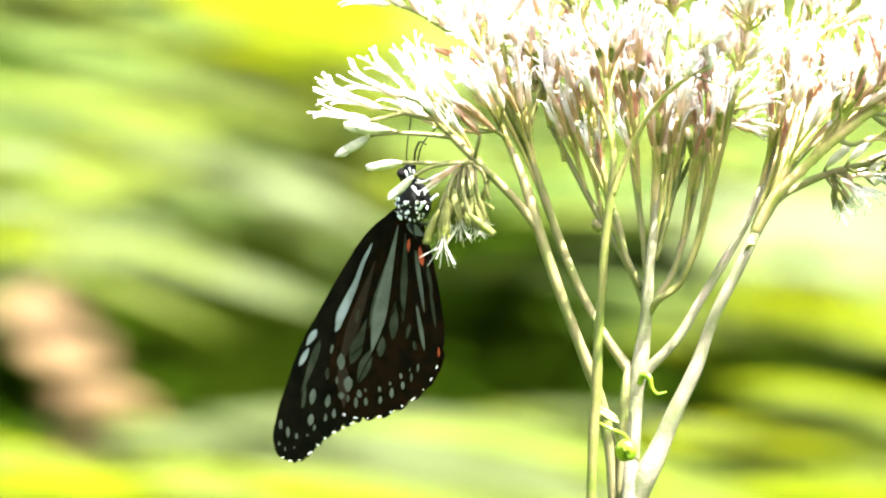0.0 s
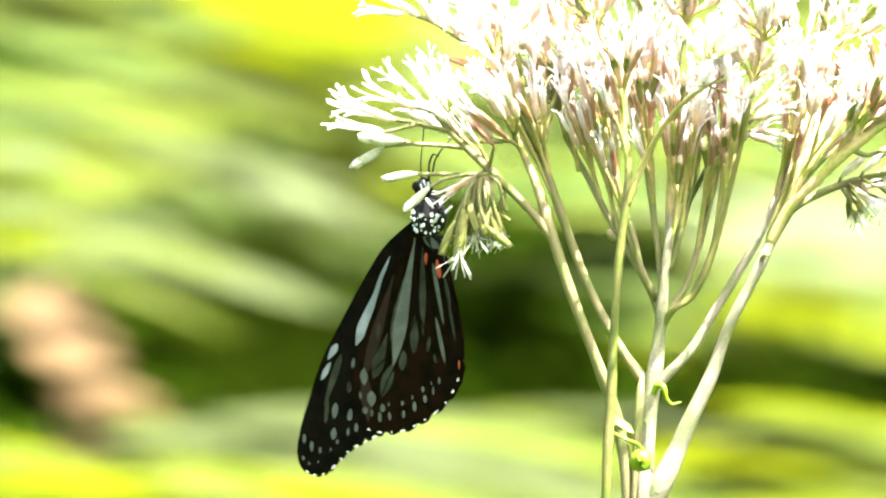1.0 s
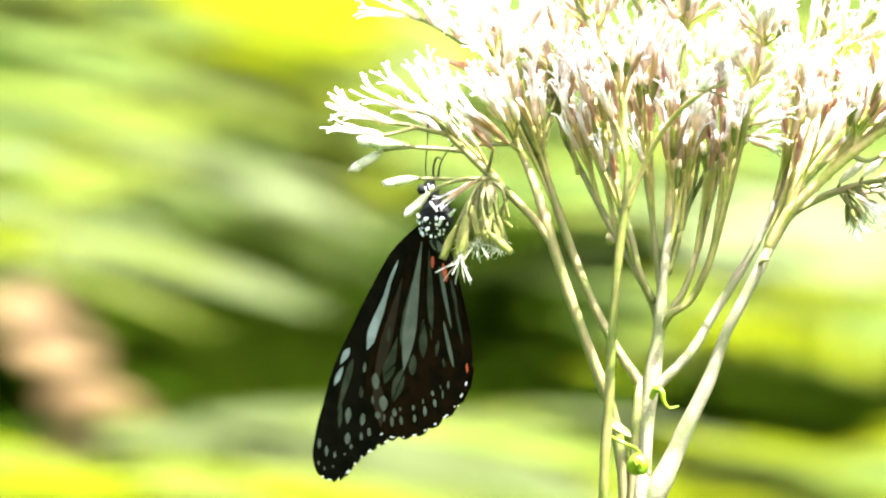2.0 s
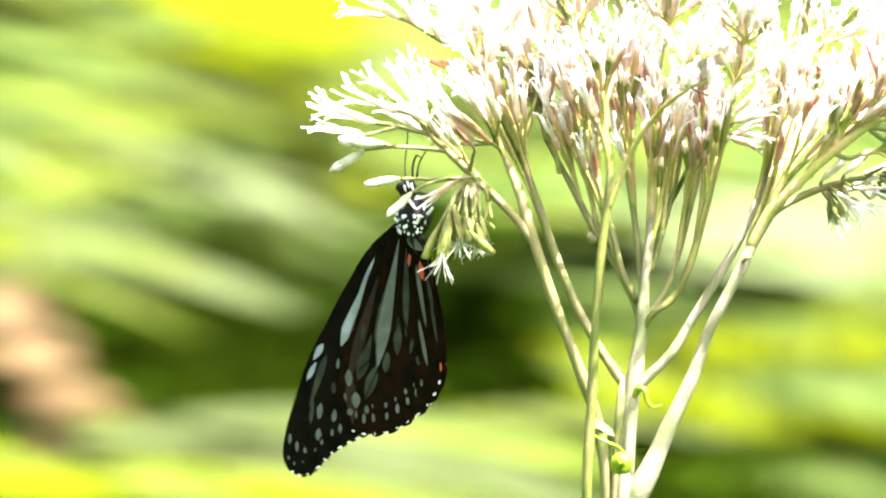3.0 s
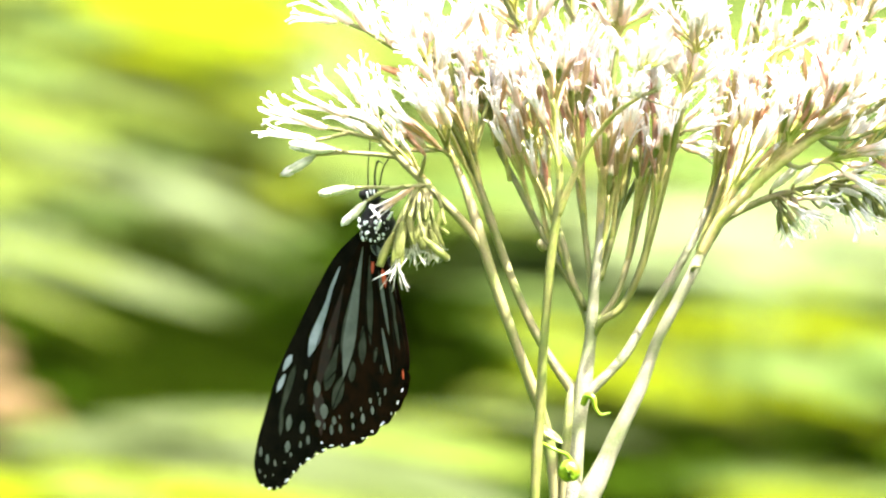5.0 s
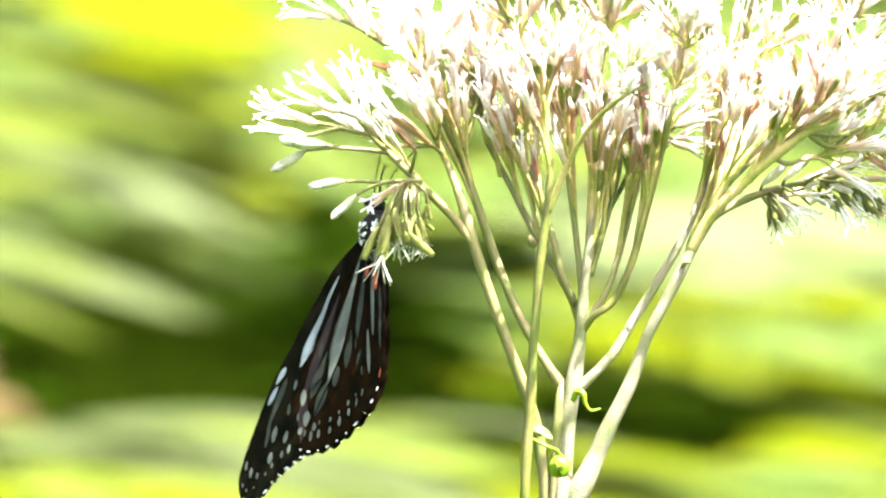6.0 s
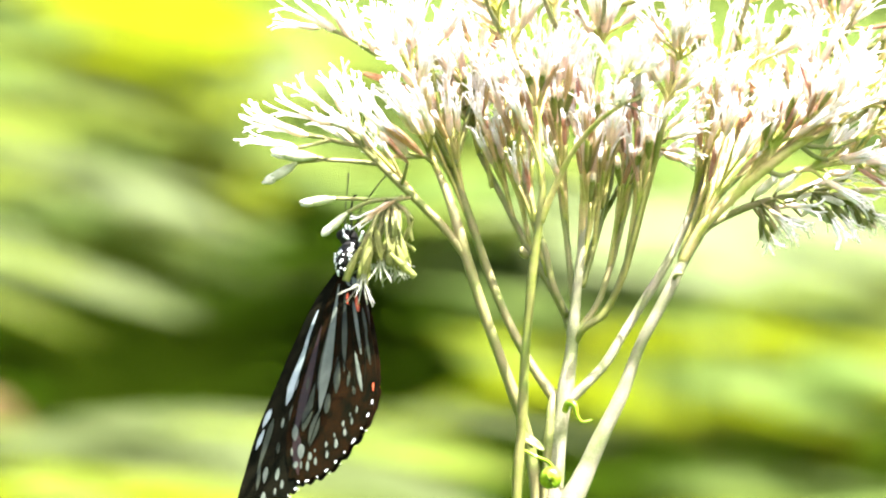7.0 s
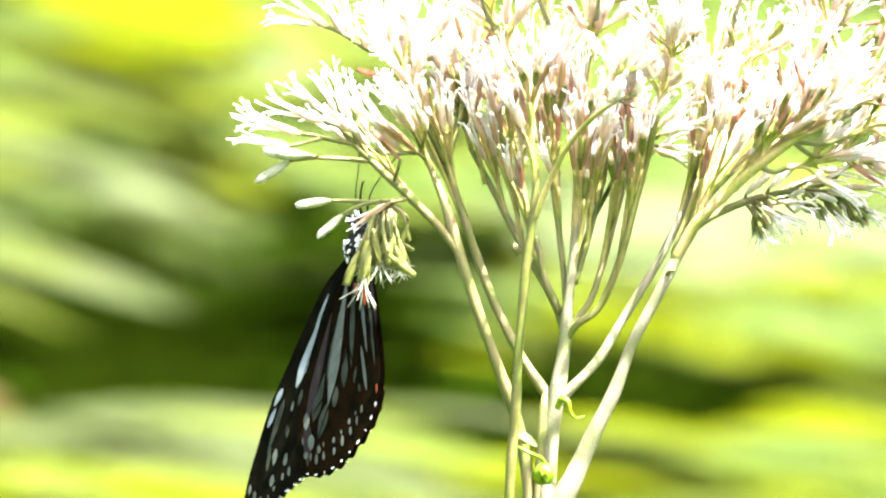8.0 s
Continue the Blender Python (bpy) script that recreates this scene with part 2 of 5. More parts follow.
sunny_shrub = leafy_plant("sunny_shrub", "shrub with sunlit yellow-green leaves beside dark gaps", "shrub", (1.15, 3.5, 0), [
    (0.297, 3.5, 1.149, 0.171, 0.045, 8.0), (0.216, 3.7, 1.138, 0.089, 0.02, 10.0), (0.354, 3.7, 1.174, 0.116, 0.053, 14.0), (0.408, 3.6, 1.144, 0.183, 0.059, 8.0), (0.407, 3.8, 1.187, 0.145, 0.061, -8.0), (0.265, 3.7, 1.169, 0.125, 0.04, 14.0),
    (0.443, 3.6, 1.113, 0.122, 0.02, 12.0), (0.53, 3.5, 1.15, 0.17, 0.055, 6.0),
], (LEAF_YELLOW, LEAF_LIME, LEAF_YELLOW, LEAF_GREEN), rng_seed=5)
low_bramble = leafy_plant("low_bramble", "low bramble with sunlit yellow-green leaves, out of focus", "shrub", (1.15, 3.3, 0), [
    (0.219, 3.2, 1.066, 0.152, 0.036, -4.0), (0.303, 3.2, 1.076, 0.16, 0.048, 5.0), (0.255, 3.2, 1.058, 0.144, 0.03, 5.0), (0.395, 3.3, 1.069, 0.188, 0.049, -4.0), (0.437, 3.4, 1.092, 0.109, 0.025, 8.0), (0.327, 3.2, 1.046, 0.184, 0.036, 4.0),
    (0.403, 3.2, 1.03, 0.176, 0.036, 0.0), (0.227, 3.2, 1.042, 0.144, 0.036, 3.0), (0.266, 3.0, 1.034, 0.153, 0.029, -3.0), (0.171, 3.1, 1.032, 0.094, 0.023, 6.0), (0.52, 3.4, 1.072, 0.18, 0.045, 0.0),
    (0.50, 3.3, 1.03, 0.18, 0.045, 4.0), (0.2, 3.2, 1.005, 0.16, 0.04, 3.0), (0.34, 3.2, 1.0, 0.18, 0.045, 0.0), (0.48, 3.2, 0.99, 0.18, 0.045, -3.0), (0.6, 3.4, 1.05, 0.16, 0.05, 0.0),
], (LEAF_YELLOW, LEAF_LIME, LEAF_YELLOW, LEAF_GREEN), rng_seed=15)
leafy_plant("green_shrub", "shrub with long mid-green leaves, out of focus", "shrub", (0.0, 3.9, 0), [
    (-0.27, 3.9, 1.355, 0.194, 0.025, 8.0), (-0.315, 3.8, 1.278, 0.154, 0.027, -3.0), (-0.111, 3.8, 1.273, 0.145, 0.048, 10.0), (-0.1, 3.7, 1.24, 0.142, 0.04, -4.0), (-0.335, 3.9, 1.226, 0.12, 0.025, 6.0), (-0.12, 3.8, 1.21, 0.145, 0.034, 10.0),
    (-0.062, 3.9, 1.302, 0.148, 0.049, 10.0), (0.239, 3.9, 1.27, 0.167, 0.042, 8.0), (-0.02, 3.9, 1.27, 0.157, 0.042, 6.0),
    (0.137, 3.9, 1.251, 0.167, 0.049, -6.0), (0.206, 3.9, 1.219, 0.139, 0.042, 14.0), (0.183, 3.9, 1.145, 0.111, 0.025, 12.0), (0.331, 3.9, 1.265, 0.157, 0.042, 6.0), (0.424, 3.9, 1.256, 0.185, 0.049, -6.0), (0.331, 3.5, 1.019, 0.171, 0.026, 6.0),
    (-0.16, 3.8, 1.187, 0.13, 0.045, 6.0), (-0.135, 3.6, 1.235, 0.15, 0.05, 6.0), (-0.21, 3.7, 1.22, 0.14, 0.04, 4.0),
    (-0.011, 4.0, 1.337, 0.16, 0.064, 8.0), (0.055, 4.0, 1.361, 0.189, 0.078, 0.0), (0.149, 4.0, 1.351, 0.189, 0.078, 10.0), (0.243, 4.0, 1.351, 0.189, 0.078, -6.0), (0.338, 4.0, 1.351, 0.189, 0.078, 6.0), (0.432, 4.0, 1.351, 0.189, 0.078, 0.0), (0.503, 4.0, 1.304, 0.189, 0.078, 0.0),
], (LEAF_GREEN, LEAF_LIME, LEAF_GREEN), rng_seed=6)
leafy_plant("pale_leaved_plant", "plant with large pale green leaves, out of focus", "plant", (0.05, 3.1, 0), [
    (-0.185, 3.0, 1.191, 0.153, 0.029, 4.0), (-0.147, 2.9, 1.182, 0.157, 0.029, 10.0), (-0.232, 3.4, 1.305, 0.192, 0.019, 3.0), (-0.021, 2.4, 1.088, 0.23, 0.028, 4.0), (0.021, 2.3, 1.076, 0.192, 0.034, 6.0), (0.059, 2.5, 1.085, 0.155, 0.025, 6.0),
    (-0.116, 2.4, 1.09, 0.158, 0.022, -3.0), (-0.076, 2.5, 1.074, 0.162, 0.025, 3.0), (-0.254, 3.2, 1.246, 0.08, 0.036, 0.0),
    (-0.12, 3.0, 1.236, 0.14, 0.034, 6.0), (-0.16, 3.0, 1.262, 0.12, 0.026, 4.0),
], (LEAF_SILVER, LEAF_PALE, LEAF_LIME, LEAF_PALE, LEAF_PALE, LEAF_LIME, LEAF_PALE, LEAF_PALE, LEAF_LIME), rng_seed=7)
leafy_plant("silvery_plant", "plant with silvery pale leaves in full sun", "plant", (0.3, 3.3, 0), [
    (0.287, 3.2, 1.206, 0.12, 0.054, 4.0), (0.228, 3.4, 1.207, 0.1, 0.044, -8.0), (-0.043, 3.8, 1.359, 0.118, 0.054, 8.0), (0.358, 3.3, 1.221, 0.115, 0.043, 5.0), (0.272, 3.5, 1.226, 0.111, 0.032, 8.0), (0.324, 3.4, 1.188, 0.1, 0.031, -4.0), (-0.25, 3.6, 1.205, 0.105, 0.024, 4.0), (0.425, 3.4, 1.205, 0.125, 0.044, 4.0),
], (LEAF_SILVER,), rng_seed=9)
leafy_plant("withered_plant", "withered plant with drooping pinkish tan leaves", "plant", (-0.3, 3.0, 0), [
    (-0.273, 3.0, 1.158, 0.046, 0.052, 5.0), (-0.249, 2.95, 1.132, 0.053, 0.057, 10.0), (-0.227, 3.0, 1.095, 0.073, 0.04, 5.0), (-0.246, 3.0, 1.076, 0.042, 0.046, -40.0),
], (LEAF_DRY,), rng_seed=8, companions=False)


def leafage():
    """The sunlit mass of small leaves between the larger plants, with hollows in it."""
    rng = random.Random(21)
    hollows = ((-0.175, 1.113, 0.155, 0.062), (0.055, 1.135, 0.075, 0.045), (0.13, 1.10, 0.05, 0.02), (-0.268, 1.054, 0.081, 0.023), (-0.344, 1.086, 0.027, 0.023), (0.33, 1.02, 0.19, 0.10), (-0.363, 1.368, 0.074, 0.017), (-0.368, 1.251, 0.024, 0.019), (-0.245, 1.389, 0.075, 0.012), (-0.356, 1.405, 0.045, 0.008), (-0.18, 1.366, 0.059, 0.008), (0.50, 1.02, 0.14, 0.10), (-0.015, 1.21, 0.055, 0.03))
    for name, mat, seed, count in (("leafage", LEAF_GREEN, 1, 1500), ("leafage", LEAF_LIME, 2, 1050)):
        bm = bmesh.new()
        made = 0
        while made < count:
            high = made % 10 > 6
            z, reach = (rng.uniform(1.5, 2.5), 1.0) if high else (rng.uniform(0.85, 1.55), 0.0)
            p = Vector((rng.uniform(-0.55 - reach, 0.75 + reach), 3.55 + 1.5 * (z - 0.9) + rng.uniform(-0.05, 0.05), z))
            q = radians(rng.uniform(-10, 22)) + (math.pi if rng.random() < 0.4 else 0)
            way = Vector((math.cos(q), rng.uniform(-0.3, 0.3), -math.sin(q)))
            big = 2.2 if high else 1.0
            length = big * rng.uniform(0.1, 0.24)
            if any(((p.x + way.x * f * length - x) / a) ** 2 + ((p.z + way.z * f * length - z) / b) ** 2 < rng.uniform(0.75, 1.2) for x, z, a, b in hollows for f in (0, 0.35, 0.7, 1)):
                continue
            blade(bm, p, way, (rng.uniform(-0.3, 0.3), -0.8, 1), length, big * rng.uniform(0.014, 0.028), 0.1, 0, steps=4)
            made += 1
        tagged(new(name, mesh(name, bm, mat)), "dense sunlit green leaves behind the flower", "foliage", kind="stuff")


leafage()


# ---- the flowering plant ----
# Millimetres from the plant's own origin: right, away, up.
def mm(x, y, z):
    return Vector((x, y, z)) * 0.001


def open_head(seed):
    """A flower head along z: a tube of pointed bracts, then the florets' white throats and their long forked styles."""
    rng = random.Random(seed)
    cup = bmesh.new()
    for ring, (n, tall, wide) in enumerate(((5, 3.4, 0.8), (5, 5.2, 0.65))):
        for k in range(n):
            q = 2 * math.pi * (k + 0.5 * ring) / n
            out, side = Vector((math.cos(q), math.sin(q), 0)), Vector((-math.sin(q), math.cos(q), 0))
            line = [(0.25, 0, 0.25), (wide, tall * 0.35, 0.55), (wide * 1.05, tall * 0.75, 0.45), (wide * 0.95, tall, 0.05)]
            rows = []
            for r, z, w in line:
                c = out * r + Vector((0, 0, z))
                rows.append([cup.verts.new((c + side * s * w + out * o) * 0.001) for s, o in ((-1, -0.12), (0, 0.08), (1, -0.12))])
            for a, b in zip(rows, rows[1:]):
                for i in range(2):
                    cup.faces.new((a[i], a[i + 1], b[i + 1], b[i]))
    tube(cup, [mm(0, 0, -0.2), mm(0, 0, 1.5), mm(0, 0, 4.0)], [0.0003, 0.0007, 0.0006], 6, 2)
    tuft = bmesh.new()
    for k in range(5):
        q = 2 * math.pi * k / 5 + rng.uniform(-0.4, 0.4)
        out = Vector((math.cos(q), math.sin(q), 0)) * rng.uniform(0.5, 1.0)
        top = rng.uniform(5.4, 7.6)
        tube(tuft, [mm(*(out * 0.5 + Vector((0, 0, 3.0)))), mm(*(out * 0.9 + Vector((0, 0, 4.6)))), mm(*(out * 1.35 + Vector((0, 0, top))))], [0.00025, 0.00027, 0.00034, 0.00026], 6, 3)
        for turn in range(1 + (k + seed) % 2):
            bend = Vector((rng.uniform(-1.8, 1.8), rng.uniform(-1.8, 1.8), 0))
            tip = rng.uniform(2.2, 4.4)
            foot = out * 1.3 + Vector((0, 0, top - 0.3))
            tube(tuft, [mm(*foot), mm(*(foot + bend * 0.3 + out * 0.6 + Vector((0, 0, tip * 0.6)))), mm(*(foot + bend + out * 1.7 + Vector((0, 0, tip))))], [0.00015, 0.00017, 0.00021], 5, 3)
    return cup, tuft


def nodding_head(seed):
    """A spent head along z: long green bracts, a little open, and a few thin styles."""
    rng = random.Random(seed)
    cup, tuft = bmesh.new(), bmesh.new()
    for k in range(6):
        q = 2 * math.pi * k / 6 + rng.uniform(-0.2, 0.2)
        out = Vector((math.cos(q), math.sin(q), 0))
        blade(cup, mm(*(out * 0.2)), out * rng.uniform(0.02, 0.12) + Vector((0, 0, 1)), out, rng.uniform(0.0050, 0.0066), 0.0010, 0.0, thick=0.00015, steps=5)
    tube(cup, [mm(0, 0, -0.2), mm(0, 0, 2), mm(0, 0, 4.6)], [0.0003, 0.00075, 0.0006], 7, 3)
    for k in range(9):
        q = 2 * math.pi * k / 9
        out = Vector((math.cos(q), math.sin(q), 0)) * rng.uniform(0.2, 0.9)
        tube(tuft, [mm(*(out * 0.4 + Vector((0, 0, 4)))), mm(*(out * 0.9 + Vector((0, 0, 6)))), mm(*(out * 3.6 + Vector((0, 0, rng.uniform(6.8, 8.8)))))], [0.00006, 0.00005, 0.00006], 4, 3)
    return cup, tuft


def spent_head(seed):
    """A slim spent head along z: narrow dry bracts round a thin brush of bristles."""
    rng = random.Random(seed)
    cup, tuft = bmesh.new(), bmesh.new()
    for k in range(5):
        q = 2 * math.pi * k / 5 + rng.uniform(-0.3, 0.3)
        out = Vector((math.cos(q), math.sin(q), 0))
        blade(cup, mm(*(out * 0.15)), out * rng.uniform(0.02, 0.12) + Vector((0, 0, 1)), out, rng.uniform(0.0055, 0.0078), 0.0009, 0.0, thick=0.00015, steps=5)
    for k in range(6):
        q = 2 * math.pi * k / 6
        out = Vector((math.cos(q), math.sin(q), 0)) * 0.5
        tube(tuft, [mm(*(out * 0.4 + Vector((0, 0, 3.5)))), mm(*(out + Vector((0, 0, rng.uniform(6.6, 8)))))], [0.00018, 0.00012], 4, 2)
    return cup, tuft


def bud_head(seed):
    """A closed head along z: a slim club of overlapping bracts with a blunt pale tip."""
    rng = random.Random(seed)
    cup = bmesh.new()
    tube(cup, [mm(0, 0, 0), mm(0.1, 0, 1.8), mm(0.1, 0.1, 3.6), mm(0, 0, 5.4)], [0.0003, 0.0008, 0.00095, 0.0008], 8, 3, wobble=0.15)
    tip = bmesh.new()
    for k in range(5):
        q = 2 * math.pi * k / 5
        out = Vector((math.cos(q), math.sin(q), 0)) * 0.42
        tube(tip, [mm(*(out + Vector((0, 0, 4.6)))), mm(*(out * 1.1 + Vector((0, 0, 5.8)))), mm(*(out * 0.6 + Vector((0, 0, rng.uniform(6.4, 7.2)))))], [0.0004, 0.00046, 0.0002], 6, 2)
    return cup, tip


HEADS = {}
for seed in range(5):
    cup, tuft = open_head(seed)
    HEADS["open", seed] = mesh("flower_head", cup, BRACT), mesh("floret_tuft", tuft, PETAL)
    HEADS["green", seed] = mesh("flower_head", open_head(seed)[0], BRACT_GREEN), HEADS["open", seed][1]
    cup, tip = nodding_head(seed)
    HEADS["nodding", seed] = mesh("flower_head", cup, BRACT_GREEN), mesh("floret_tuft", tip, BUD)
    cup, tip = spent_head(seed)
    HEADS["spent", seed] = mesh("flower_head", cup, BRACT_RED), mesh("floret_tuft", tip, BRACT if seed % 2 else PETAL)
    cup, tip = bud_head(seed)
    HEADS["bud", seed] = mesh("flower_head", cup, BUD), mesh("floret_tuft", tip, PETAL)
    cup, tip = bud_head(seed + 10)
    HEADS["palebud", seed] = mesh("flower_head", cup, PALE_BUD), mesh("floret_tuft", tip, BUD)
    cup, tip = bud_head(seed + 20)
    HEADS["greenbud", seed] = mesh("flower_head", cup, BRACT_GREEN), mesh("floret_tuft", tip, BRACT)

heads_made = 0


def head(parent, base, tip, kind="open", size=None, sub=False):
    """One flower head from base towards tip; size 1 is 6.6 mm to the florets' throats."""
    global heads_made
    way = tip - base
    big = size or way.length / 0.0066
    cup, tuft = HEADS[kind, heads_made % 5]
    slim = {"open": 0.82, "spent": 0.82, "greenbud": 0.8}.get(kind, 1)
    m = along(base, way) @ pose(0, 0, 0, 0, 0, 73 * heads_made) @ Matrix.Diagonal((big * slim, big * slim, big * (1.12 if slim < 1 else 1), 1))
    heads_made += 1
    ob = part("flower_head", cup, (), parent, m=m)
    if not sub:
        if parent is plant:
            part("floret_tuft", tuft, (), ob)
        else:
            part("floret_tuft", tuft, (), parent, m=m)
    return ob


KNOT = Vector((0.03762, 0.00000, 1.15887))
plant = new("thoroughwort_plant")
plant.location = KNOT
tagged(plant, "tall thoroughwort plant with white flower heads on pale green stems", "plant")


def stalk(name, pts, radii, mat=STEM, label="", wobble=0.12, sides=10):
    bm = bmesh.new()
    tube(bm, [mm(*p) for p in pts], [r * 0.001 for r in radii], sides, 6, wobble=wobble)
    return part(name, bm, mat, plant, label)


stalk("main_stem", [(-1, 14, -1090), (-6, 12, -700), (-4, 8, -300), (-1.5, 3, -80), (0.4, 1.0, -9.6), (0.7, 2.0, -0.2), (1.3, 2.0, 9.0), (2.3, 2.0, 16.5), (3.5, 2.0, 25.1), (4.4, 2.0, 36.6), (5.6, 2.0, 48.1), (6.4, 3.0, 57.3), (7.0, 4.0, 66.5)],
      [3.2, 3.0, 2.7, 2.2, 1.8, 1.75, 1.75, 1.7, 1.3, 1.05, 0.9, 0.8, 0.7], STEM_DOWNY, label="pale green stem with a purple tinge")
stalk("stem_ridge", [(-1.6, 1.6, -9.6), (-1.1, 1.4, 2.0), (-0.7, 1.4, 9.0), (-0.2, 2.2, 14.5), (0.6, 4.0, 17.5)], [0.8, 0.9, 1.0, 1.0, 0.9])
stalk("side_stem", [(8, -6, -1090), (-2, -6, -500), (-8.1, -8.0, -34.1), (-7.7, -9.0, -9.2), (-7.3, -9.0, 2.5), (-6.6, -9.0, 13.9), (-6.3, -9.0, 23.0), (-5.7, -9.0, 32.1), (-4.9, -9.0, 42.4), (-3.7, -9.0, 52.6), (-3.2, -9.0, 58.3), (-4.1, -7.0, 68.6)],
      [1.3, 1.2, 1.1, 1.0, 1.0, 1.0, 0.9, 0.9, 0.9, 0.8, 0.7, 0.6], STEM_DARK, "thin green stem rising before the others")
stalk("branch", [(-3.5, -9.0, 52.0), (-1.1, -10.0, 58.3), (2.2, -14.0, 65.5), (6.8, -22.0, 71.8), (11.7, -33.0, 75.6)], [0.7, 0.62, 0.55, 0.5, 0.4], PEDICEL)
stalk("branch", [(0.6, 4.0, 16.1), (-3.8, 5.0, 22.2), (-8.1, 6.0, 29.7), (-11.6, 6.0, 37.2), (-14.5, 6.0, 44.7), (-17.1, 6.0, 52.2), (-19.1, 6.0, 57.9), (-21.0, 6.0, 63.7)], [1.2, 1.0, 0.9, 0.9, 0.9, 0.9, 0.8, 0.7])
stalk("branch", [(-21.0, 6.0, 63.1), (-23.7, 5.0, 68.3), (-26.6, 4.0, 74.0), (-29.1, 3.0, 79.2)], [0.7, 0.65, 0.6, 0.5], STEM_DARK)
stalk("branch", [(-20.6, 6.0, 63.1), (-19.1, 7.0, 68.9), (-17.3, 8.0, 75.9), (-15.6, 9.0, 81.7)], [0.7, 0.6, 0.6, 0.5], STEM_DARK)
stalk("branch", [(-3, 10, -420), (-2.6, 5, -60), (-2.6, 3.0, -9.6), (-3.3, 3.0, -1.0), (-4.3, 3.2, 5.0), (-5.7, 2.0, 10.7), (-8.3, 0.0, 17.7), (-11.2, -1.0, 25.2), (-14.6, -2.0, 34.3), (-17.5, -2.0, 42.9), (-19.8, -2.0, 50.4), (-21.8, 0.0, 56.7), (-23.7, 2.0, 61.3), (-26.0, 4.0, 66.0)], [1.9, 1.6, 1.4, 1.35, 1.3, 1.25, 1.2, 1.1, 1.1, 1.1, 1.1, 0.9, 0.7, 0.6])
stalk("branch", [(4.3, 5.0, 26.8), (2.5, 6.0, 33.1), (-1.2, 7.0, 40.1), (-4.4, 8.0, 45.3), (-8.1, 9.0, 52.2), (-11.7, 10.0, 59.1), (-15.5, 11.0, 66.1)], [0.9, 0.85, 0.7, 0.7, 0.65, 0.6, 0.5])
stalk("branch", [(2.8, 5.0, 33.1), (-0.3, 4.0, 39.5), (-1.8, 4.0, 45.8), (-3.8, 5.0, 51.6), (-7.0, 6.0, 59.7), (-9.3, 6.0, 67.7)], [0.8, 0.75, 0.7, 0.65, 0.6, 0.5])
stalk("branch", [(4.0, 3.0, 34.3), (3.1, 4.0, 43.5), (2.0, 5.0, 52.2), (0.9, 6.0, 59.7), (0.0, 8.0, 68.9)], [0.7, 0.65, 0.65, 0.6, 0.5])
stalk("branch", [(4.0, 2.0, 27.9), (5.6, 3.0, 30.9), (8.5, 4.0, 34.9), (11.2, 5.0, 42.4), (13.6, 6.0, 51.6), (15.6, 7.0, 59.7), (16.1, 7.0, 64.3)], [0.8, 0.7, 0.7, 0.65, 0.6, 0.55, 0.5])
stalk("branch", [(4.0, 2.0, 27.4), (6.0, 1.0, 30.6), (9.6, 1.0, 33.2), (13.0, 0.0, 39.5), (15.6, -1.0, 48.1), (17.5, -2.0, 56.1), (19.7, -3.0, 65.3), (21.4, -4.0, 73.8)], [0.8, 0.7, 0.75, 0.75, 0.75, 0.75, 0.8, 0.8], STEM_DARK)
stalk("branch", [(5.6, 2.0, 38.9), (7.9, 3.0, 47.0), (10.0, 4.0, 55.0), (11.7, 5.0, 63.1), (12.1, 6.0, 68.9)], [0.6, 0.6, 0.55, 0.5, 0.45], STEM_DARK)
stalk("branch", [(6.3, 6.0, 43.5), (9.2, 8.0, 51.6), (12.7, 9.0, 58.6), (16.3, 10.0, 66.7)], [0.5, 0.5, 0.5, 0.45])
# the paler downy colour stands in for full sun on this branch
stalk("branch", [(3.3, 2.0, 15.9), (6.2, 2.0, 18.8), (10.2, 3.0, 23.0), (14.3, 4.0, 29.7), (18.9, 5.0, 37.2), (23.6, 6.0, 45.2), (27.1, 7.0, 52.8), (30.1, 9.0, 60.9), (31.9, 10.0, 71.3), (33.0, 10.0, 79.4)], [1.1, 1.05, 1.0, 0.95, 0.9, 0.9, 0.8, 0.7, 0.6, 0.5], STEM_DOWNY)
stalk("main_stem", [(-6, 14, -1090), (-10, 12, -600), (-8, 8, -250), (-1.3, 4.0, -18.7), (1.8, 2.0, -9.6), (3.6, 1.0, -5.1), (6.5, 1.0, 1.0), (9.3, 0.0, 7.7), (13.7, -1.0, 17.1), (17.5, -2.0, 27.7), (20.8, -3.0, 34.3), (23.7, -4.0, 40.1), (26.3, -4.0, 45.6), (29.2, -4.0, 50.4)],
      [2.8, 2.6, 2.5, 2.4, 2.35, 2.3, 2.1, 1.75, 1.4, 1.15, 1.15, 1.2, 1.2, 1.1], STEM_DOWNY, label="pale downy stem leaning away from the main one")
# pedicel yellow here carries the sunlit tone of the outer branch
stalk("branch", [(25.4, -4.0, 44.1), (29.3, -6.0, 51.5), (34.9, -8.0, 57.2), (41.6, -10.0, 63.4), (48.3, -12.0, 68.5), (56.2, -13.0, 72.5)], [1.1, 1.05, 1.0, 1.0, 0.9, 0.7], PEDICEL)
stalk("branch", [(26.0, -3.0, 45.2), (30.8, 0.0, 51.5), (36.6, 1.0, 54.8), (43.5, 2.0, 57.3), (51.6, 2.0, 59.0)], [0.8, 0.8, 0.75, 0.7, 0.5])
stalk("branch", [(25.6, 0.0, 44.7), (29.3, 4.0, 53.9), (32.8, 6.0, 60.8), (36.4, 8.0, 67.2), (39.1, 9.0, 74.7), (40.3, 9.0, 81.1)], [0.7, 0.65, 0.6, 0.6, 0.5, 0.4])
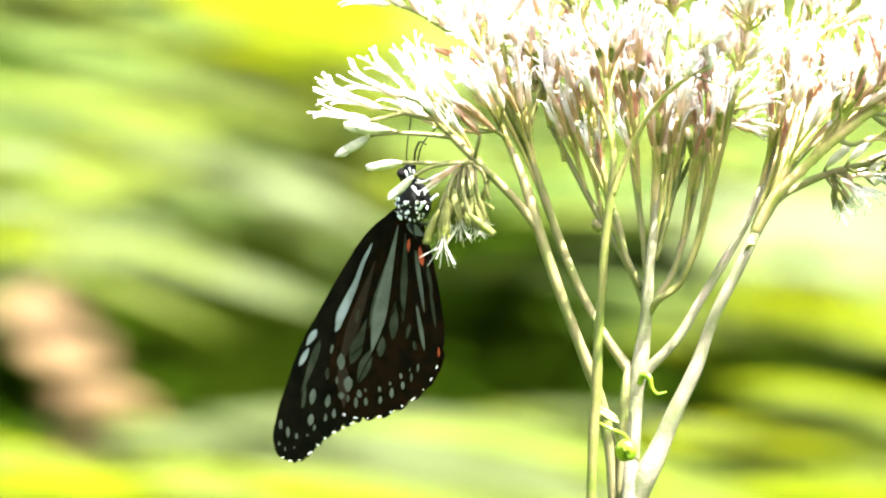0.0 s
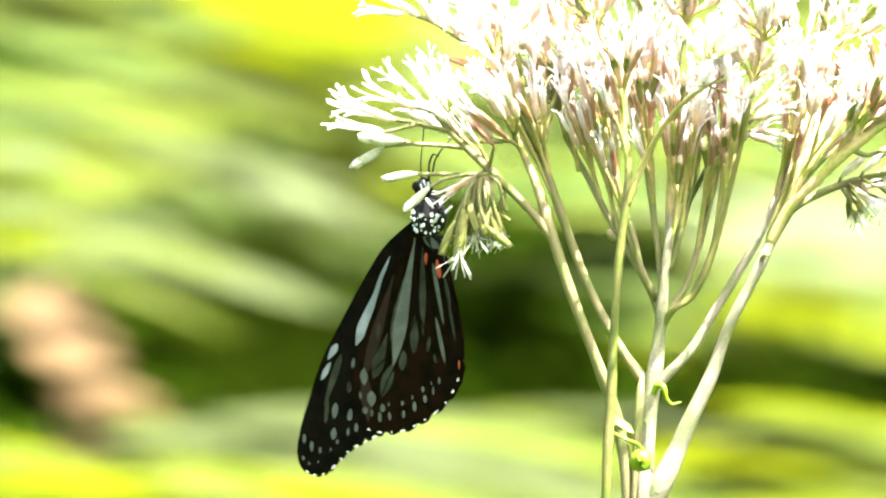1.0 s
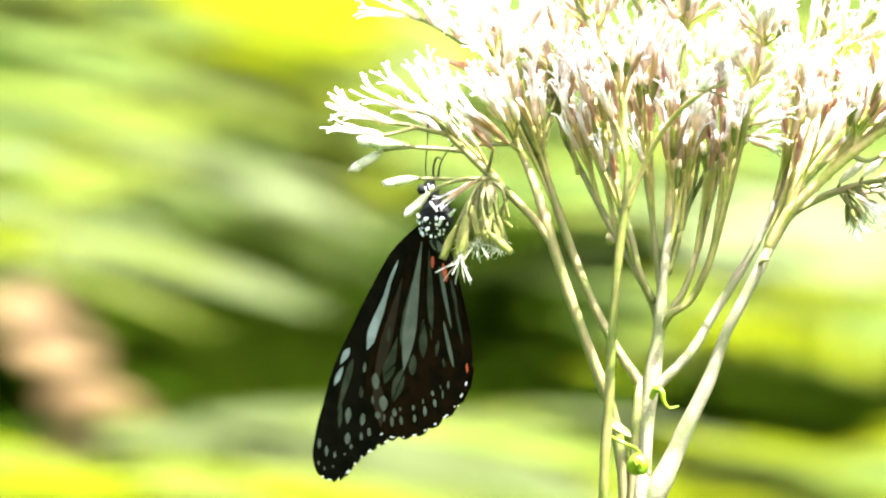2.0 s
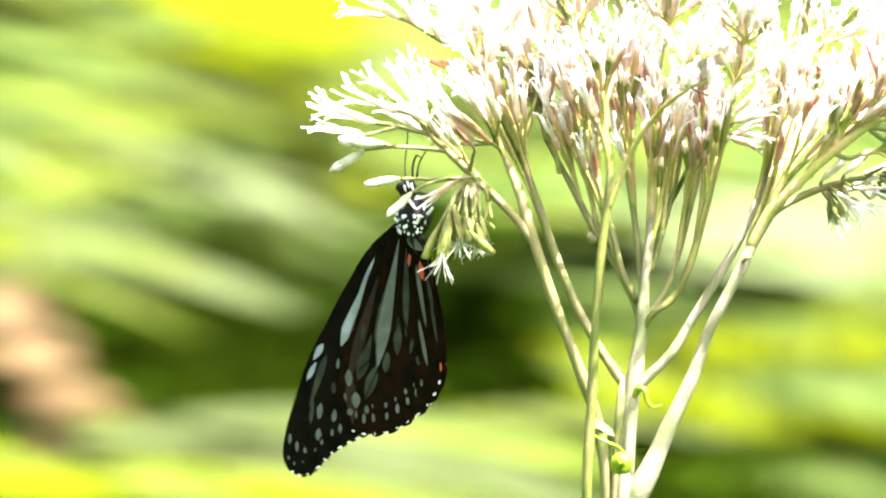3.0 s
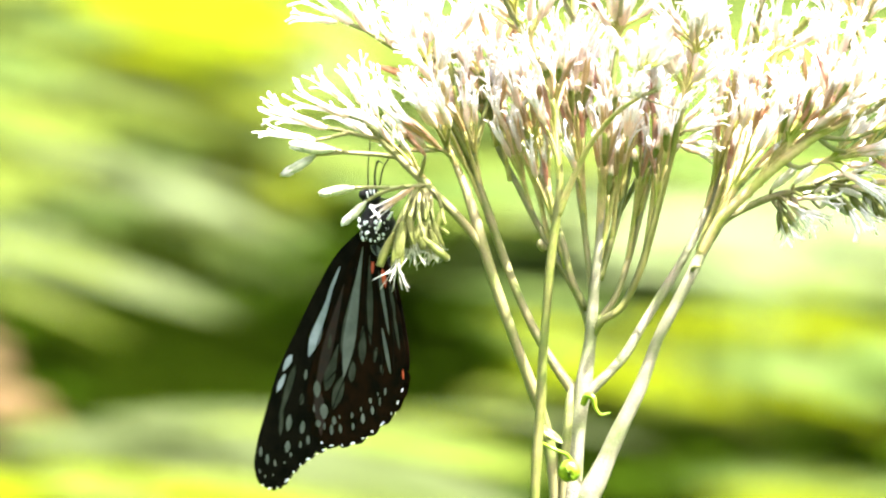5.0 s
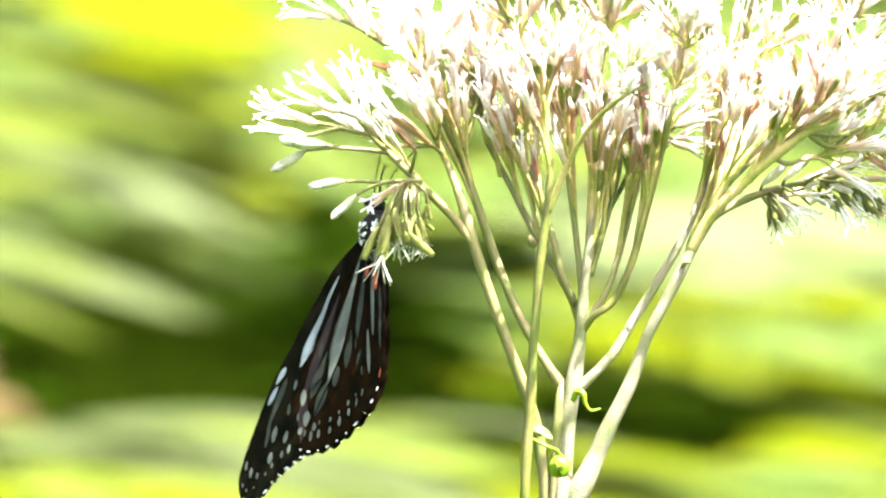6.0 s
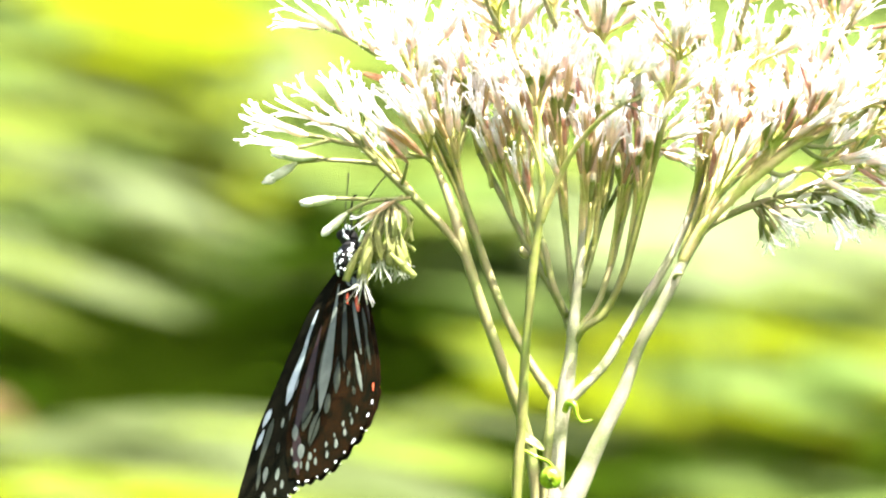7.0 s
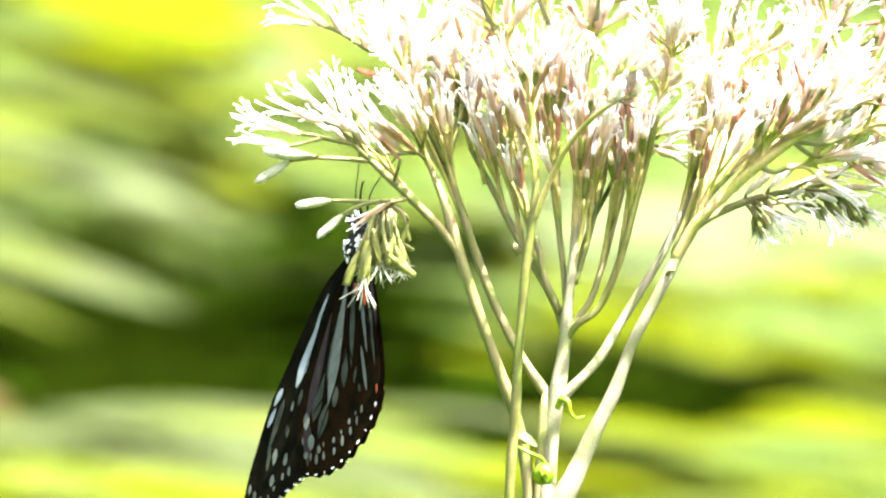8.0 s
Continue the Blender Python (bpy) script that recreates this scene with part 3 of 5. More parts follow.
stalk("branch", [(28.6, 3.0, 51.6), (34.0, 6.0, 58.5), (39.9, 9.0, 64.3), (47.6, 12.0, 71.3)], [0.6, 0.6, 0.6, 0.5])
stalk("branch", [(-17.3, 10.0, 73.6), (-25.4, 8.0, 81.6), (-37.0, 6.0, 86.0), (-42.7, 5.0, 89.4), (-47.3, 5.0, 91.2)], [0.6, 0.6, 0.55, 0.5, 0.4])
stalk("branch", [(-3.3, -7.0, 67.5), (-4.9, -5.0, 76.7), (-8.4, -4.0, 84.7), (-11.8, -3.0, 90.5)], [0.6, 0.55, 0.5, 0.4])
stalk("branch", [(7.0, 4.0, 66.0), (7.4, 4.0, 75.8), (8.5, 4.0, 85.0), (9.1, 4.0, 91.9)], [0.6, 0.55, 0.5, 0.4])
stalk("branch", [(21.4, -4.0, 73.3), (23.7, -4.0, 81.3), (25.5, -3.0, 89.3), (26.6, -3.0, 95.0)], [0.7, 0.55, 0.5, 0.4])
stalk("branch", [(0.0, 8.0, 68.4), (-1.0, 12.0, 77.1), (-0.4, 14.0, 86.5), (0.2, 15.0, 92.3)], [0.5, 0.5, 0.45, 0.4])
stalk("branch", [(31.9, 10.0, 70.1), (34.9, 12.0, 79.4), (37.3, 13.0, 88.8), (38.4, 13.0, 94.6)], [0.5, 0.5, 0.45, 0.4])
stalk("branch", [(47.6, 12.0, 70.8), (52.4, 14.0, 78.3), (56.0, 15.0, 87.7)], [0.5, 0.45, 0.4])

# curled tendrils on the stem
bm = bmesh.new()
coil = [mm(*(-0.5, -2.0, -0.1)) + mm(0.95 * math.cos(a), -3.4 + 0.3 * a, 1.2 * math.sin(a)) for a in (0.55 * k - 1.2 for k in range(14))]
tube(bm, [mm(*(-6.1, -5.0, 6.0)), mm(*(-3.3, -6.0, 4.6)), mm(*(-0.9, -5.0, 3.5))] + coil[::-1], [0.0003, 0.0004, 0.0006, 0.0014, 0.0016, 0.0014, 0.0007], 8, 3)
part("tendril", bm, TENDRIL, plant, "bright green curled tendril")
bm = bmesh.new()
tube(bm, [mm(*(2.2, -2.0, 13.7)), mm(*(3.1, -3.0, 15.6)), mm(*(4.2, -4.0, 15.1)), mm(*(4.6, -4.0, 13.3)), mm(*(5.6, -4.0, 11.9)), mm(*(7.7, -3.0, 12.2))], [0.0006, 0.0008, 0.0006, 0.0004, 0.0003, 0.0002], 8, 4)
part("tendril", bm, TENDRIL, plant, "bright green curled tendril")
bm = bmesh.new()
blade(bm, mm(*(-6.3, -3.0, 8.9)), (1, -0.1, -0.55), (0.2, -1, 0.5), 0.0052, 0.002, 0.1, thick=0.0002)
blade(bm, mm(*(-7.0, -3.0, 10.3)), (0.8, -0.1, -1), (0.4, -1, 0.2), 0.0045, 0.0018, 0.1, thick=0.0002)
part("young_leaf", bm, STEM_DARK, plant, "small green sprouting leaf")
bm = bmesh.new()
tube(bm, [mm(*(23.9, -5.0, 41.2)), mm(*(24.7, -6.0, 42.1)), mm(*(25.5, -6.0, 42.0))], [0.0005, 0.0005, 0.0003], 6, 3)
part("leaf_scar", bm, STEM, plant)
bm = bmesh.new()
tube(bm, [mm(*(-5.8, 7.0, 45.3)), mm(*(-6.5, 6.0, 46.2)), mm(*(-6.7, 6.0, 47.2))], [0.0009, 0.0009, 0.0004], 6, 3)
part("leaf_scar", bm, STEM, plant)


def umbel(base, lean, depth, count, reach, spread, seed, kind="open", size=1.0, mixed=True, thin=1.0):
    """A spray of thin pedicels from one place, with a flower head on each end."""
    rng = random.Random(seed)
    bm = bmesh.new()
    ends = []
    for k in range(count):
        a = radians(lean + rng.uniform(-spread, spread))
        away = rng.uniform(-0.75, 0.75) + depth
        way = Vector((math.sin(a), away, math.cos(a))).normalized()
        far = reach * rng.uniform(0.55, 1.0)
        start = Vector((math.sin(radians(lean)), depth * 0.5, math.cos(radians(lean))))
        mid = base + mm(*(start * far * 0.45 + way * far * 0.12))
        end = base + mm(*(start * far * 0.3 + way * far * 0.7))
        tube(bm, [base, mid, end], [0.00055 * thin, 0.0004 * thin, 0.00032 * thin], 5, 4)
        ends.append((end, (end - mid).normalized() + Vector((rng.uniform(-0.2, 0.2), rng.uniform(-0.2, 0.2), rng.uniform(-0.05, 0.25)))))
    spray = part("pedicel_spray", bm, PEDICEL, plant)
    for end, way in ends:
        luck = rng.random()
        sort = kind if not mixed or luck < (0.45 if reach > 12.5 else 0.8) else "spent" if luck < 0.9 else "greenbud"
        head(plant, end, end + way.normalized() * 0.0066, sort, size * rng.uniform(0.8, 1.15))
    return spray


def twig(pts, radius=0.45, parent=None, label=""):
    bm = bmesh.new()
    tube(bm, [mm(*p) for p in pts], [radius * 0.001, radius * 0.0008], 6, 4)
    return part("pedicel", bm, STEM, parent or plant, label)


def headed_twig(pts, tip, kind="open", size=None, parent=None):
    """A pedicel through the points, with a flower head from its end to tip."""
    twig(pts, 0.42, parent)
    head(parent or plant, mm(*pts[-1]), mm(*tip), kind, size)


# the spray that reaches over the butterfly, which gives under its weight
rigid = set(plant.children)
stalk("branch", [(-18.1, -2.0, 44.7), (-22.1, -3.0, 50.1), (-26.7, -4.0, 54.9), (-31.2, -5.0, 59.3), (-35.8, -5.0, 63.9), (-39.8, -5.0, 68.1), (-43.3, -5.0, 72.7)], [0.9, 0.85, 0.8, 0.8, 0.75, 0.7, 0.5])
twig([(-39.3, -5.0, 67.3), (-43.3, -6.0, 68.1), (-47.3, -6.0, 69.1)], 0.5)
twig([(-35.8, -5.0, 63.7), (-41.0, -6.0, 64.3), (-47.2, -7.0, 64.7)], 0.5)
headed_twig([(-46.7, -6.0, 69.1), (-50.1, -6.0, 69.5)], (-57.3, -7.0, 71.8))
headed_twig([(-46.7, -6.0, 69.1), (-51.3, -3.0, 70.1)], (-58.7, -2.0, 72.7))
headed_twig([(-45.5, -6.0, 68.6), (-52.4, -8.0, 67.0)], (-59.5, -9.0, 68.6))
headed_twig([(-46.7, -7.0, 64.7), (-48.4, -7.0, 65.2)], (-57.3, -9.0, 66.1), "palebud", 1.35)
headed_twig([(-46.7, -7.0, 64.7), (-52.4, -6.0, 64.1)], (-58.3, -7.0, 60.4), "palebud", 1.15)
headed_twig([(-42.1, -5.0, 70.9), (-45.5, -4.0, 71.9)], (-52.8, -3.0, 74.7))
headed_twig([(-42.5, -5.0, 71.9), (-45.2, -6.0, 74.1)], (-50.1, -8.0, 77.9))
headed_twig([(-42.9, -5.0, 72.3), (-42.9, -3.0, 74.2)], (-45.4, -2.0, 79.3))
headed_twig([(-41.5, -5.0, 70.4), (-40.2, -6.0, 74.6)], (-42.4, -8.0, 80.0))
headed_twig([(-39.8, -5.0, 68.1), (-37.5, -3.0, 73.9)], (-39.5, 0.0, 78.9))
headed_twig([(-38.7, -5.0, 66.9), (-39.8, -8.0, 72.0)], (-42.1, -10.0, 77.1))
headed_twig([(-37.0, -5.0, 65.0), (-36.4, -2.0, 69.9)], (-39.0, 0.0, 75.7))
headed_twig([(-35.8, -5.0, 64.1), (-39.3, -6.0, 69.8)], (-44.7, -9.0, 72.6))
headed_twig([(-31.2, -5.0, 59.5), (-30.2, -14.0, 63.9)], (-34.5, -18.0, 68.4), "spent")
spray = new("arching_spray")
spray.parent = plant
spray.location = mm(-18.1, -2.0, 44.7)
for ob in set(plant.children) - rigid - {spray}:
    for tuft in list(ob.children):
        tuft.parent = spray
        tuft.matrix_basis = Matrix.Translation(-spray.location) @ ob.matrix_basis @ tuft.matrix_basis
    ob.parent = spray
    ob.matrix_basis = Matrix.Translation(-spray.location) @ ob.matrix_basis
headed_twig([(-25.4, 4.0, 64.8), (-30.7, -9.0, 65.7)], (-37.0, -15.0, 72.4))
headed_twig([(-24.9, 4.0, 63.7), (-27.3, -8.0, 65.2)], (-33.8, -14.0, 70.5), "spent")
headed_twig([(-26.0, 4.0, 66.0), (-28.4, -12.0, 69.6)], (-33.0, -19.0, 75.1))
headed_twig([(-25.4, 4.0, 65.2), (-31.2, 6.0, 64.9)], (-37.5, 8.0, 66.0), "spent")
headed_twig([(-26.0, 4.0, 66.0), (-25.6, -14.0, 69.6)], (-28.5, -20.0, 75.7))
# the far sprig above
for base, tip, kind in (
        ((-48.5, 5.0, 91.0), (-54.2, 4.0, 91.6), "open"), ((-45.0, 5.0, 90.3), (-52.0, 6.0, 94.8), "open"), ((-42.1, 5.0, 89.0), (-46.2, 4.0, 95.3), "open"), ((-40.4, 5.0, 87.8), (-41.8, 8.0, 93.8), "open"),
        ((-37.0, 6.0, 86.2), (-39.8, 2.0, 90.4), "open"), ((-35.8, 6.0, 85.6), (-37.0, 9.0, 92.1), "open"), ((-32.3, 7.0, 84.5), (-34.1, 4.0, 90.2), "open"), ((-30.0, 7.0, 83.3), (-30.0, 10.0, 89.8), "open"), ((-27.7, 7.0, 82.5), (-26.6, 3.0, 88.4), "open")):
    head(plant, mm(*base), mm(*tip), kind)
# a withered head
bm = bmesh.new()
tube(bm, [mm(*(-30.1, 3.0, 79.0)), mm(*(-34.7, 2.0, 80.5)), mm(*(-39.5, 1.0, 81.9))], [0.0005, 0.0007, 0.0009, 0.0005], 7, 4, wobble=0.4)
tube(bm, [mm(*(-30.6, 3.0, 78.6)), mm(*(-32.9, 2.0, 77.8)), mm(*(-34.4, 2.0, 78.9))], [0.0005, 0.0008, 0.0004], 7, 4, wobble=0.4)
part("withered_head", bm, WITHERED, plant, "brown withered flower head")
bm = bmesh.new()
tube(bm, [mm(*(40.1, 8.0, 79.3)), mm(*(40.4, 8.0, 81.1)), mm(*(40.3, 8.0, 83.0))], [0.0004, 0.0008, 0.0005], 7, 4, wobble=0.3)
part("withered_head", bm, WITHERED, plant, "brown withered flower head")

# sprays: base, lean (degrees to the right of upright), depth lean, number, reach (mm), spread, seed
for base, lean, depth, count, reach, spread, seed in (
        ((-26.6, 4.0, 74.0), -18, -0.1, 9, 11, 22, 1), ((-29.1, 3.0, 79.2), -12, 0.1, 8, 10, 40, 2), ((-16.4, 9.0, 79.4), 0, 0.2, 9, 10, 35, 3),
        ((-15.5, 11.0, 66.1), -14, 0.2, 9, 13, 18, 4), ((-9.3, 6.0, 67.7), -8, 0, 11, 14, 20, 5), ((-4.1, -7.0, 68.6), -2, -0.3, 10, 13, 22, 6),
        ((0.0, 8.0, 68.9), 0, 0.3, 11, 13, 22, 7), ((7.0, 4.0, 66.5), 4, 0, 12, 14, 22, 8), 
        ((12.1, 6.0, 68.9), 8, 0.1, 10, 13, 22, 10), ((16.1, 7.0, 64.3), 10, 0.2, 10, 14, 22, 11), ((21.4, -4.0, 73.8), 12, -0.1, 12, 11, 40, 12),
        ((33.0, 10.0, 79.4), 5, 0.2, 12, 11, 40, 13), ((31.9, 10.0, 71.3), 10, 0.2, 9, 11, 30, 14), ((40.3, 9.0, 81.1), 12, 0.2, 8, 10, 40, 15),
        ((47.6, 12.0, 71.3), 28, 0.2, 12, 13, 35, 16), ((56.2, -13.0, 72.5), 40, -0.2, 14, 14, 45, 17), ((48.3, -12.0, 68.5), 30, -0.4, 10, 12, 40, 18),
        ((-11.8, -3.0, 90.5), -10, -0.2, 13, 11, 45, 19), ((-8.4, -4.0, 84.7), -14, -0.3, 9, 11, 40, 20), ((0.2, 15.0, 92.3), 0, 0.3, 13, 11, 50, 21),
        ((9.1, 4.0, 91.9), 3, 0, 14, 11, 50, 22), ((8.5, 4.0, 85.0), 5, -0.2, 9, 11, 40, 23), ((26.6, -3.0, 95.0), 5, -0.2, 14, 11, 55, 24),
        ((23.7, -4.0, 81.3), 8, -0.4, 10, 11, 45, 25), ((38.4, 13.0, 94.6), 10, 0.2, 14, 11, 55, 26), ((56.0, 15.0, 87.7), 20, 0.2, 14, 12, 55, 27),
        ((-17.3, 10.0, 73.6), -8, 0.3, 8, 12, 30, 28), ((41.6, -10.0, 63.4), 20, -0.3, 9, 12, 30, 29), ((52.4, 14.0, 78.3), 15, 0.1, 9, 12, 40, 30),
        ((-12.7, 10.0, 59.1), -12, 0.1, 7, 19, 12, 41), ((-7.0, 6.0, 59.1), -8, 0, 8, 19, 12, 42), ((0.9, 6.0, 59.1), -3, 0.1, 8, 19, 12, 43), ((6.8, 3.0, 57.3), 3, 0, 8, 20, 12, 44),
        ((9.7, 4.0, 55.0), 8, 0, 8, 19, 12, 45), ((13.6, 6.0, 52.2), 10, 0.1, 8, 20, 12, 46), ((-3.2, -9.0, 58.3), -6, -0.1, 7, 18, 14, 47), ((30.7, 9.0, 62.0), 6, 0.1, 7, 18, 14, 48),
        ((34.0, 6.0, 59.7), 14, 0.1, 8, 18, 16, 49), ((37.2, -8.0, 58.3), 26, -0.1, 8, 18, 18, 50), ((-20.8, 6.0, 63.1), -16, 0, 7, 16, 16, 51), ((-23.7, 2.0, 61.3), -22, 0, 7, 15, 16, 52), ((43.8, -11.0, 64.5), 38, -0.1, 8, 16, 20, 53),
        ((4.8, 2.0, 41.2), 2, 0.1, 5, 32, 7, 61), ((5.3, 2.0, 46.4), 7, 0.1, 6, 28, 8, 62), ((4.7, 2.0, 38.9), 11, 0, 5, 32, 7, 63), ((2.8, 5.0, 45.8), -3, 0.1, 5, 28, 8, 64), ((-17.4, 6.0, 52.2), -24, 0, 6, 22, 12, 65), ((-18.7, 6.0, 57.4), -10, 0.1, 6, 20, 12, 66),
        ((25.4, 2.0, 45.2), 20, 0.1, 6, 30, 9, 67), ((29.0, 5.0, 52.7), 18, 0.1, 6, 24, 12, 68), ((-1.2, 6.0, 41.2), -16, 0.1, 5, 30, 7, 69), ((14.8, 2.0, 45.8), 8, 0, 5, 28, 8, 70), ((35.0, -6.0, 56.1), 34, 0, 6, 24, 14, 71), ((-27.8, -3.0, 56.1), -40, 0, 5, 16, 14, 72),
        ((-17.1, 6.0, 52.2), -18, 0, 7, 22, 11, 141), ((-8.1, 9.0, 52.2), -15, 0.1, 7, 22, 11, 142), ((-3.8, 5.0, 51.6), -10, 0, 7, 23, 11, 143), ((-4.4, 8.0, 45.3), -12, 0.1, 7, 25, 10, 144), ((2.0, 5.0, 52.2), -4, 0, 8, 25, 10, 145), ((5.6, 2.0, 48.1), 2, 0, 8, 24, 10, 146),
        ((7.9, 3.0, 47.0), 6, 0, 8, 24, 10, 147), ((11.2, 5.0, 42.4), 8, 0, 8, 25, 10, 148), ((15.6, -1.0, 48.1), 10, -0.1, 7, 22, 12, 149), ((27.1, 7.0, 52.8), 14, 0.1, 8, 24, 12, 150), ((29.3, -6.0, 51.5), 24, 0, 8, 22, 13, 151), ((34.9, -8.0, 57.2), 36, -0.1, 8, 20, 14, 152),
        ((32.8, 6.0, 60.8), 12, 0.1, 7, 18, 14, 153), ((39.9, 9.0, 64.3), 30, 0, 8, 18, 14, 154), ((48.3, -12.0, 68.5), 46, 0, 8, 18, 16, 155), ((26.3, -4.0, 45.6), 22, 0, 6, 30, 8, 156),
        ((-1.0, 12.0, 77.1), -6, 0.2, 9, 11, 40, 31), ((-24.3, 8.0, 84.0), -20, 0.2, 9, 10, 50, 32)):
    umbel(mm(*base), lean, depth, count, reach, spread, seed)
# unseen upper and fore sprays, added above the view to shade the stems below
for k, (foot, base, lean, count) in enumerate((
        ((-11.8, -3.0, 90.5), (-17.9, -28.0, 103.5), -8, 9), ((0.2, 15.0, 92.3), (-6.7, -30.0, 105.1), -4, 9), ((9.1, 4.0, 91.9), (7.8, -32.0, 103.9), 2, 9),
        ((26.6, -3.0, 95.0), (22.3, -16.0, 103.8), 6, 9), ((38.4, 13.0, 94.6), (37.1, -28.0, 105.2), 12, 9))):
    foot, base = Vector(foot), Vector(base)
    middle = foot.lerp(base, 0.55) + Vector((0, -1.5, -2))
    stalk("branch", [foot, middle, base], [0.6, 0.5, 0.4])
    umbel(mm(*base), lean, -0.1, count, 12, 50, 80 + k)
umbel(mm(11.7, -33.0, 75.6), 5, -0.15, 15, 12, 46, 9, "bud", 0.95, mixed=False, thin=0.5)
rng = random.Random(31)
for k in range(11):
    # short buds round the foot of the fore cluster
    mid = Vector((rng.uniform(7, 19), rng.uniform(-42, -38), rng.uniform(72.5, 80)))
    twig([(11.7, -33.0, 75.6), (0.5 * (11.7 + mid.x), -37, 0.5 * (75.4 + mid.z)), mid], 0.25)
    head(plant, mm(*mid), mm(*(mid + Vector((rng.uniform(-1.5, 2.5), -2.5, 4)))), "bud", rng.uniform(0.5, 0.7))
# a head turned sideways, its styles reaching out
headed_twig([(16.1, 7.0, 64.3), (20.8, 8.0, 66.0)], (24.9, 9.0, 68.4))
headed_twig([(21.7, 2.0, 68.8), (23.0, 6.0, 70.0)], (27.8, 10.0, 73.6))
headed_twig([(20.5, 2.0, 65.4), (21.9, 6.0, 66.6)], (27.8, 10.0, 64.9))
headed_twig([(20.8, 2.0, 67.5), (22.2, 3.0, 67.3)], (27.2, 2.0, 67.0))
headed_twig([(21.2, 2.0, 69.5), (22.4, 3.0, 71.5)], (26.6, 2.0, 75.6))
headed_twig([(20.8, 2.0, 68.5), (22.4, 0.0, 69.6)], (27.6, -3.0, 71.0))
# the low cluster at the plant's outer edge
for base, mid, tip, kind, size in (
        ((40.3, 2.0, 55.9), (41.6, 0.0, 53.8), (43.9, 0.0, 48.3), "green", 0.75), ((41.2, 2.0, 56.4), (43.6, 3.0, 53.9), (46.2, 4.0, 49.7), "open", 0.6), ((39.8, 2.0, 55.9), (40.2, 1.0, 57.8), (43.9, 0.0, 61.2), "bud", 1.0), ((44.1, 2.0, 57.3), (44.9, 1.0, 59.1), (48.2, 0.0, 62.4), "bud", 1.0), ((43.5, 2.0, 57.1), (45.2, 2.0, 54.4), (50.4, 2.0, 52.1), "green", 0.8),
        ((44.7, 2.0, 57.5), (46.6, -3.0, 56.3), (51.6, -6.0, 55.8), "open", 0.8), ((48.1, 2.0, 58.5), (51.1, 4.0, 57.1), (56.5, 6.0, 53.9), "green", 0.9), ((51.6, 2.0, 59.0), (56.0, 0.0, 56.7), (61.0, -2.0, 51.5), "green", 1.0), ((51.6, 2.0, 59.0), (59.6, 2.0, 57.3), (65.9, 2.0, 51.6), "greenbud", 1.0),
        ((51.6, 2.0, 59.0), (56.3, -4.0, 58.6), (62.3, -8.0, 57.2), "open", 0.9), ((49.3, 2.0, 58.7), (52.4, -3.0, 60.5), (57.9, -6.0, 61.5), "open", 0.9), ((45.8, 2.0, 57.8), (48.8, 4.0, 59.3), (54.2, 6.0, 60.8), "open", 0.8), ((56.2, 2.0, 58.7), (62.1, 4.0, 56.4), (68.0, 6.0, 53.3), "green", 1.0),
        ((41.8, 2.0, 56.6), (43.2, -3.0, 55.2), (46.5, -5.0, 53.2), "open", 0.7), ((51.6, 2.0, 59.0), (54.6, -4.0, 55.9), (57.0, -6.0, 51.3), "green", 0.9), ((56.2, 2.0, 58.7), (60.8, 2.0, 59.6), (67.8, 4.0, 59.4), "open", 1.0)):
    twig([base, mid], 0.4)
    head(plant, mm(*mid), mm(*tip), kind, size)
rng = random.Random(77)
for k in range(11):
    f = rng.random()
    base = Vector((39.5 + 16 * f, 2, 55.6 + 3.2 * f - 0.8 * f * f))
    mid = base + Vector((rng.uniform(0.5, 4), rng.uniform(-4, 4), rng.uniform(-3.0, 1.2)))
    tip = mid + Vector((rng.uniform(1.5, 5.5), rng.uniform(-4, 3), rng.uniform(-4.2, 2.2)))
    twig([base, mid], 0.35)
    head(plant, mm(*mid), mm(*tip), ("bud", "open", "palebud", "open", "green")[k % 5], rng.uniform(0.55, 0.85))
# green heads that nod below it
for base, tips in (((41.5, 1.0, 55.5), ((41.8, 0.0, 48.9), (43.6, -2.0, 48.2), (44.8, 2.0, 49.6))), ((60.0, 1.0, 57.5), ((62.2, 0.0, 51.5), (64.0, -2.0, 51.0), (65.6, 2.0, 52.4)))):
    for tip in tips:
        mid = Vector(base).lerp(Vector(tip), 0.3) + Vector((0, -0.8, 0))
        twig([base, mid], 0.35)
        head(plant, mm(*mid), mm(*tip), "nodding")
# the outermost sprays
for foot, base, lean, depth, count in (
        ((48.3, -12.0, 68.5), (59.7, -12.0, 69.6), 62, 0, 11), ((56.2, -13.0, 72.5), (64.5, -9.0, 78.8), 45, 0, 12), ((56.0, 15.0, 87.7), (65.8, 8.0, 89.7), 35, 0, 13), ((52.4, 14.0, 78.3), (62.5, 10.0, 81.7), 50, 0.1, 11), ((56.0, 15.0, 87.7), (61.4, 10.0, 96.7), 20, 0.1, 12), ((51.6, 2.0, 59.0), (60.6, 0.0, 63.6), 72, 0, 9),
        ((41.6, -10.0, 63.4), (47.5, -8.0, 63.0), 78, 0, 10), ((48.3, -12.0, 68.5), (54.5, -9.0, 65.5), 82, 0, 14)):
    foot, base = Vector(foot), Vector(base)
    stalk("branch", [foot, foot.lerp(base, 0.5) + Vector((0.5, 0, -1)), base], [0.6, 0.5, 0.4])
    umbel(mm(*base), lean, depth, count, 12, 40, 120 + count)

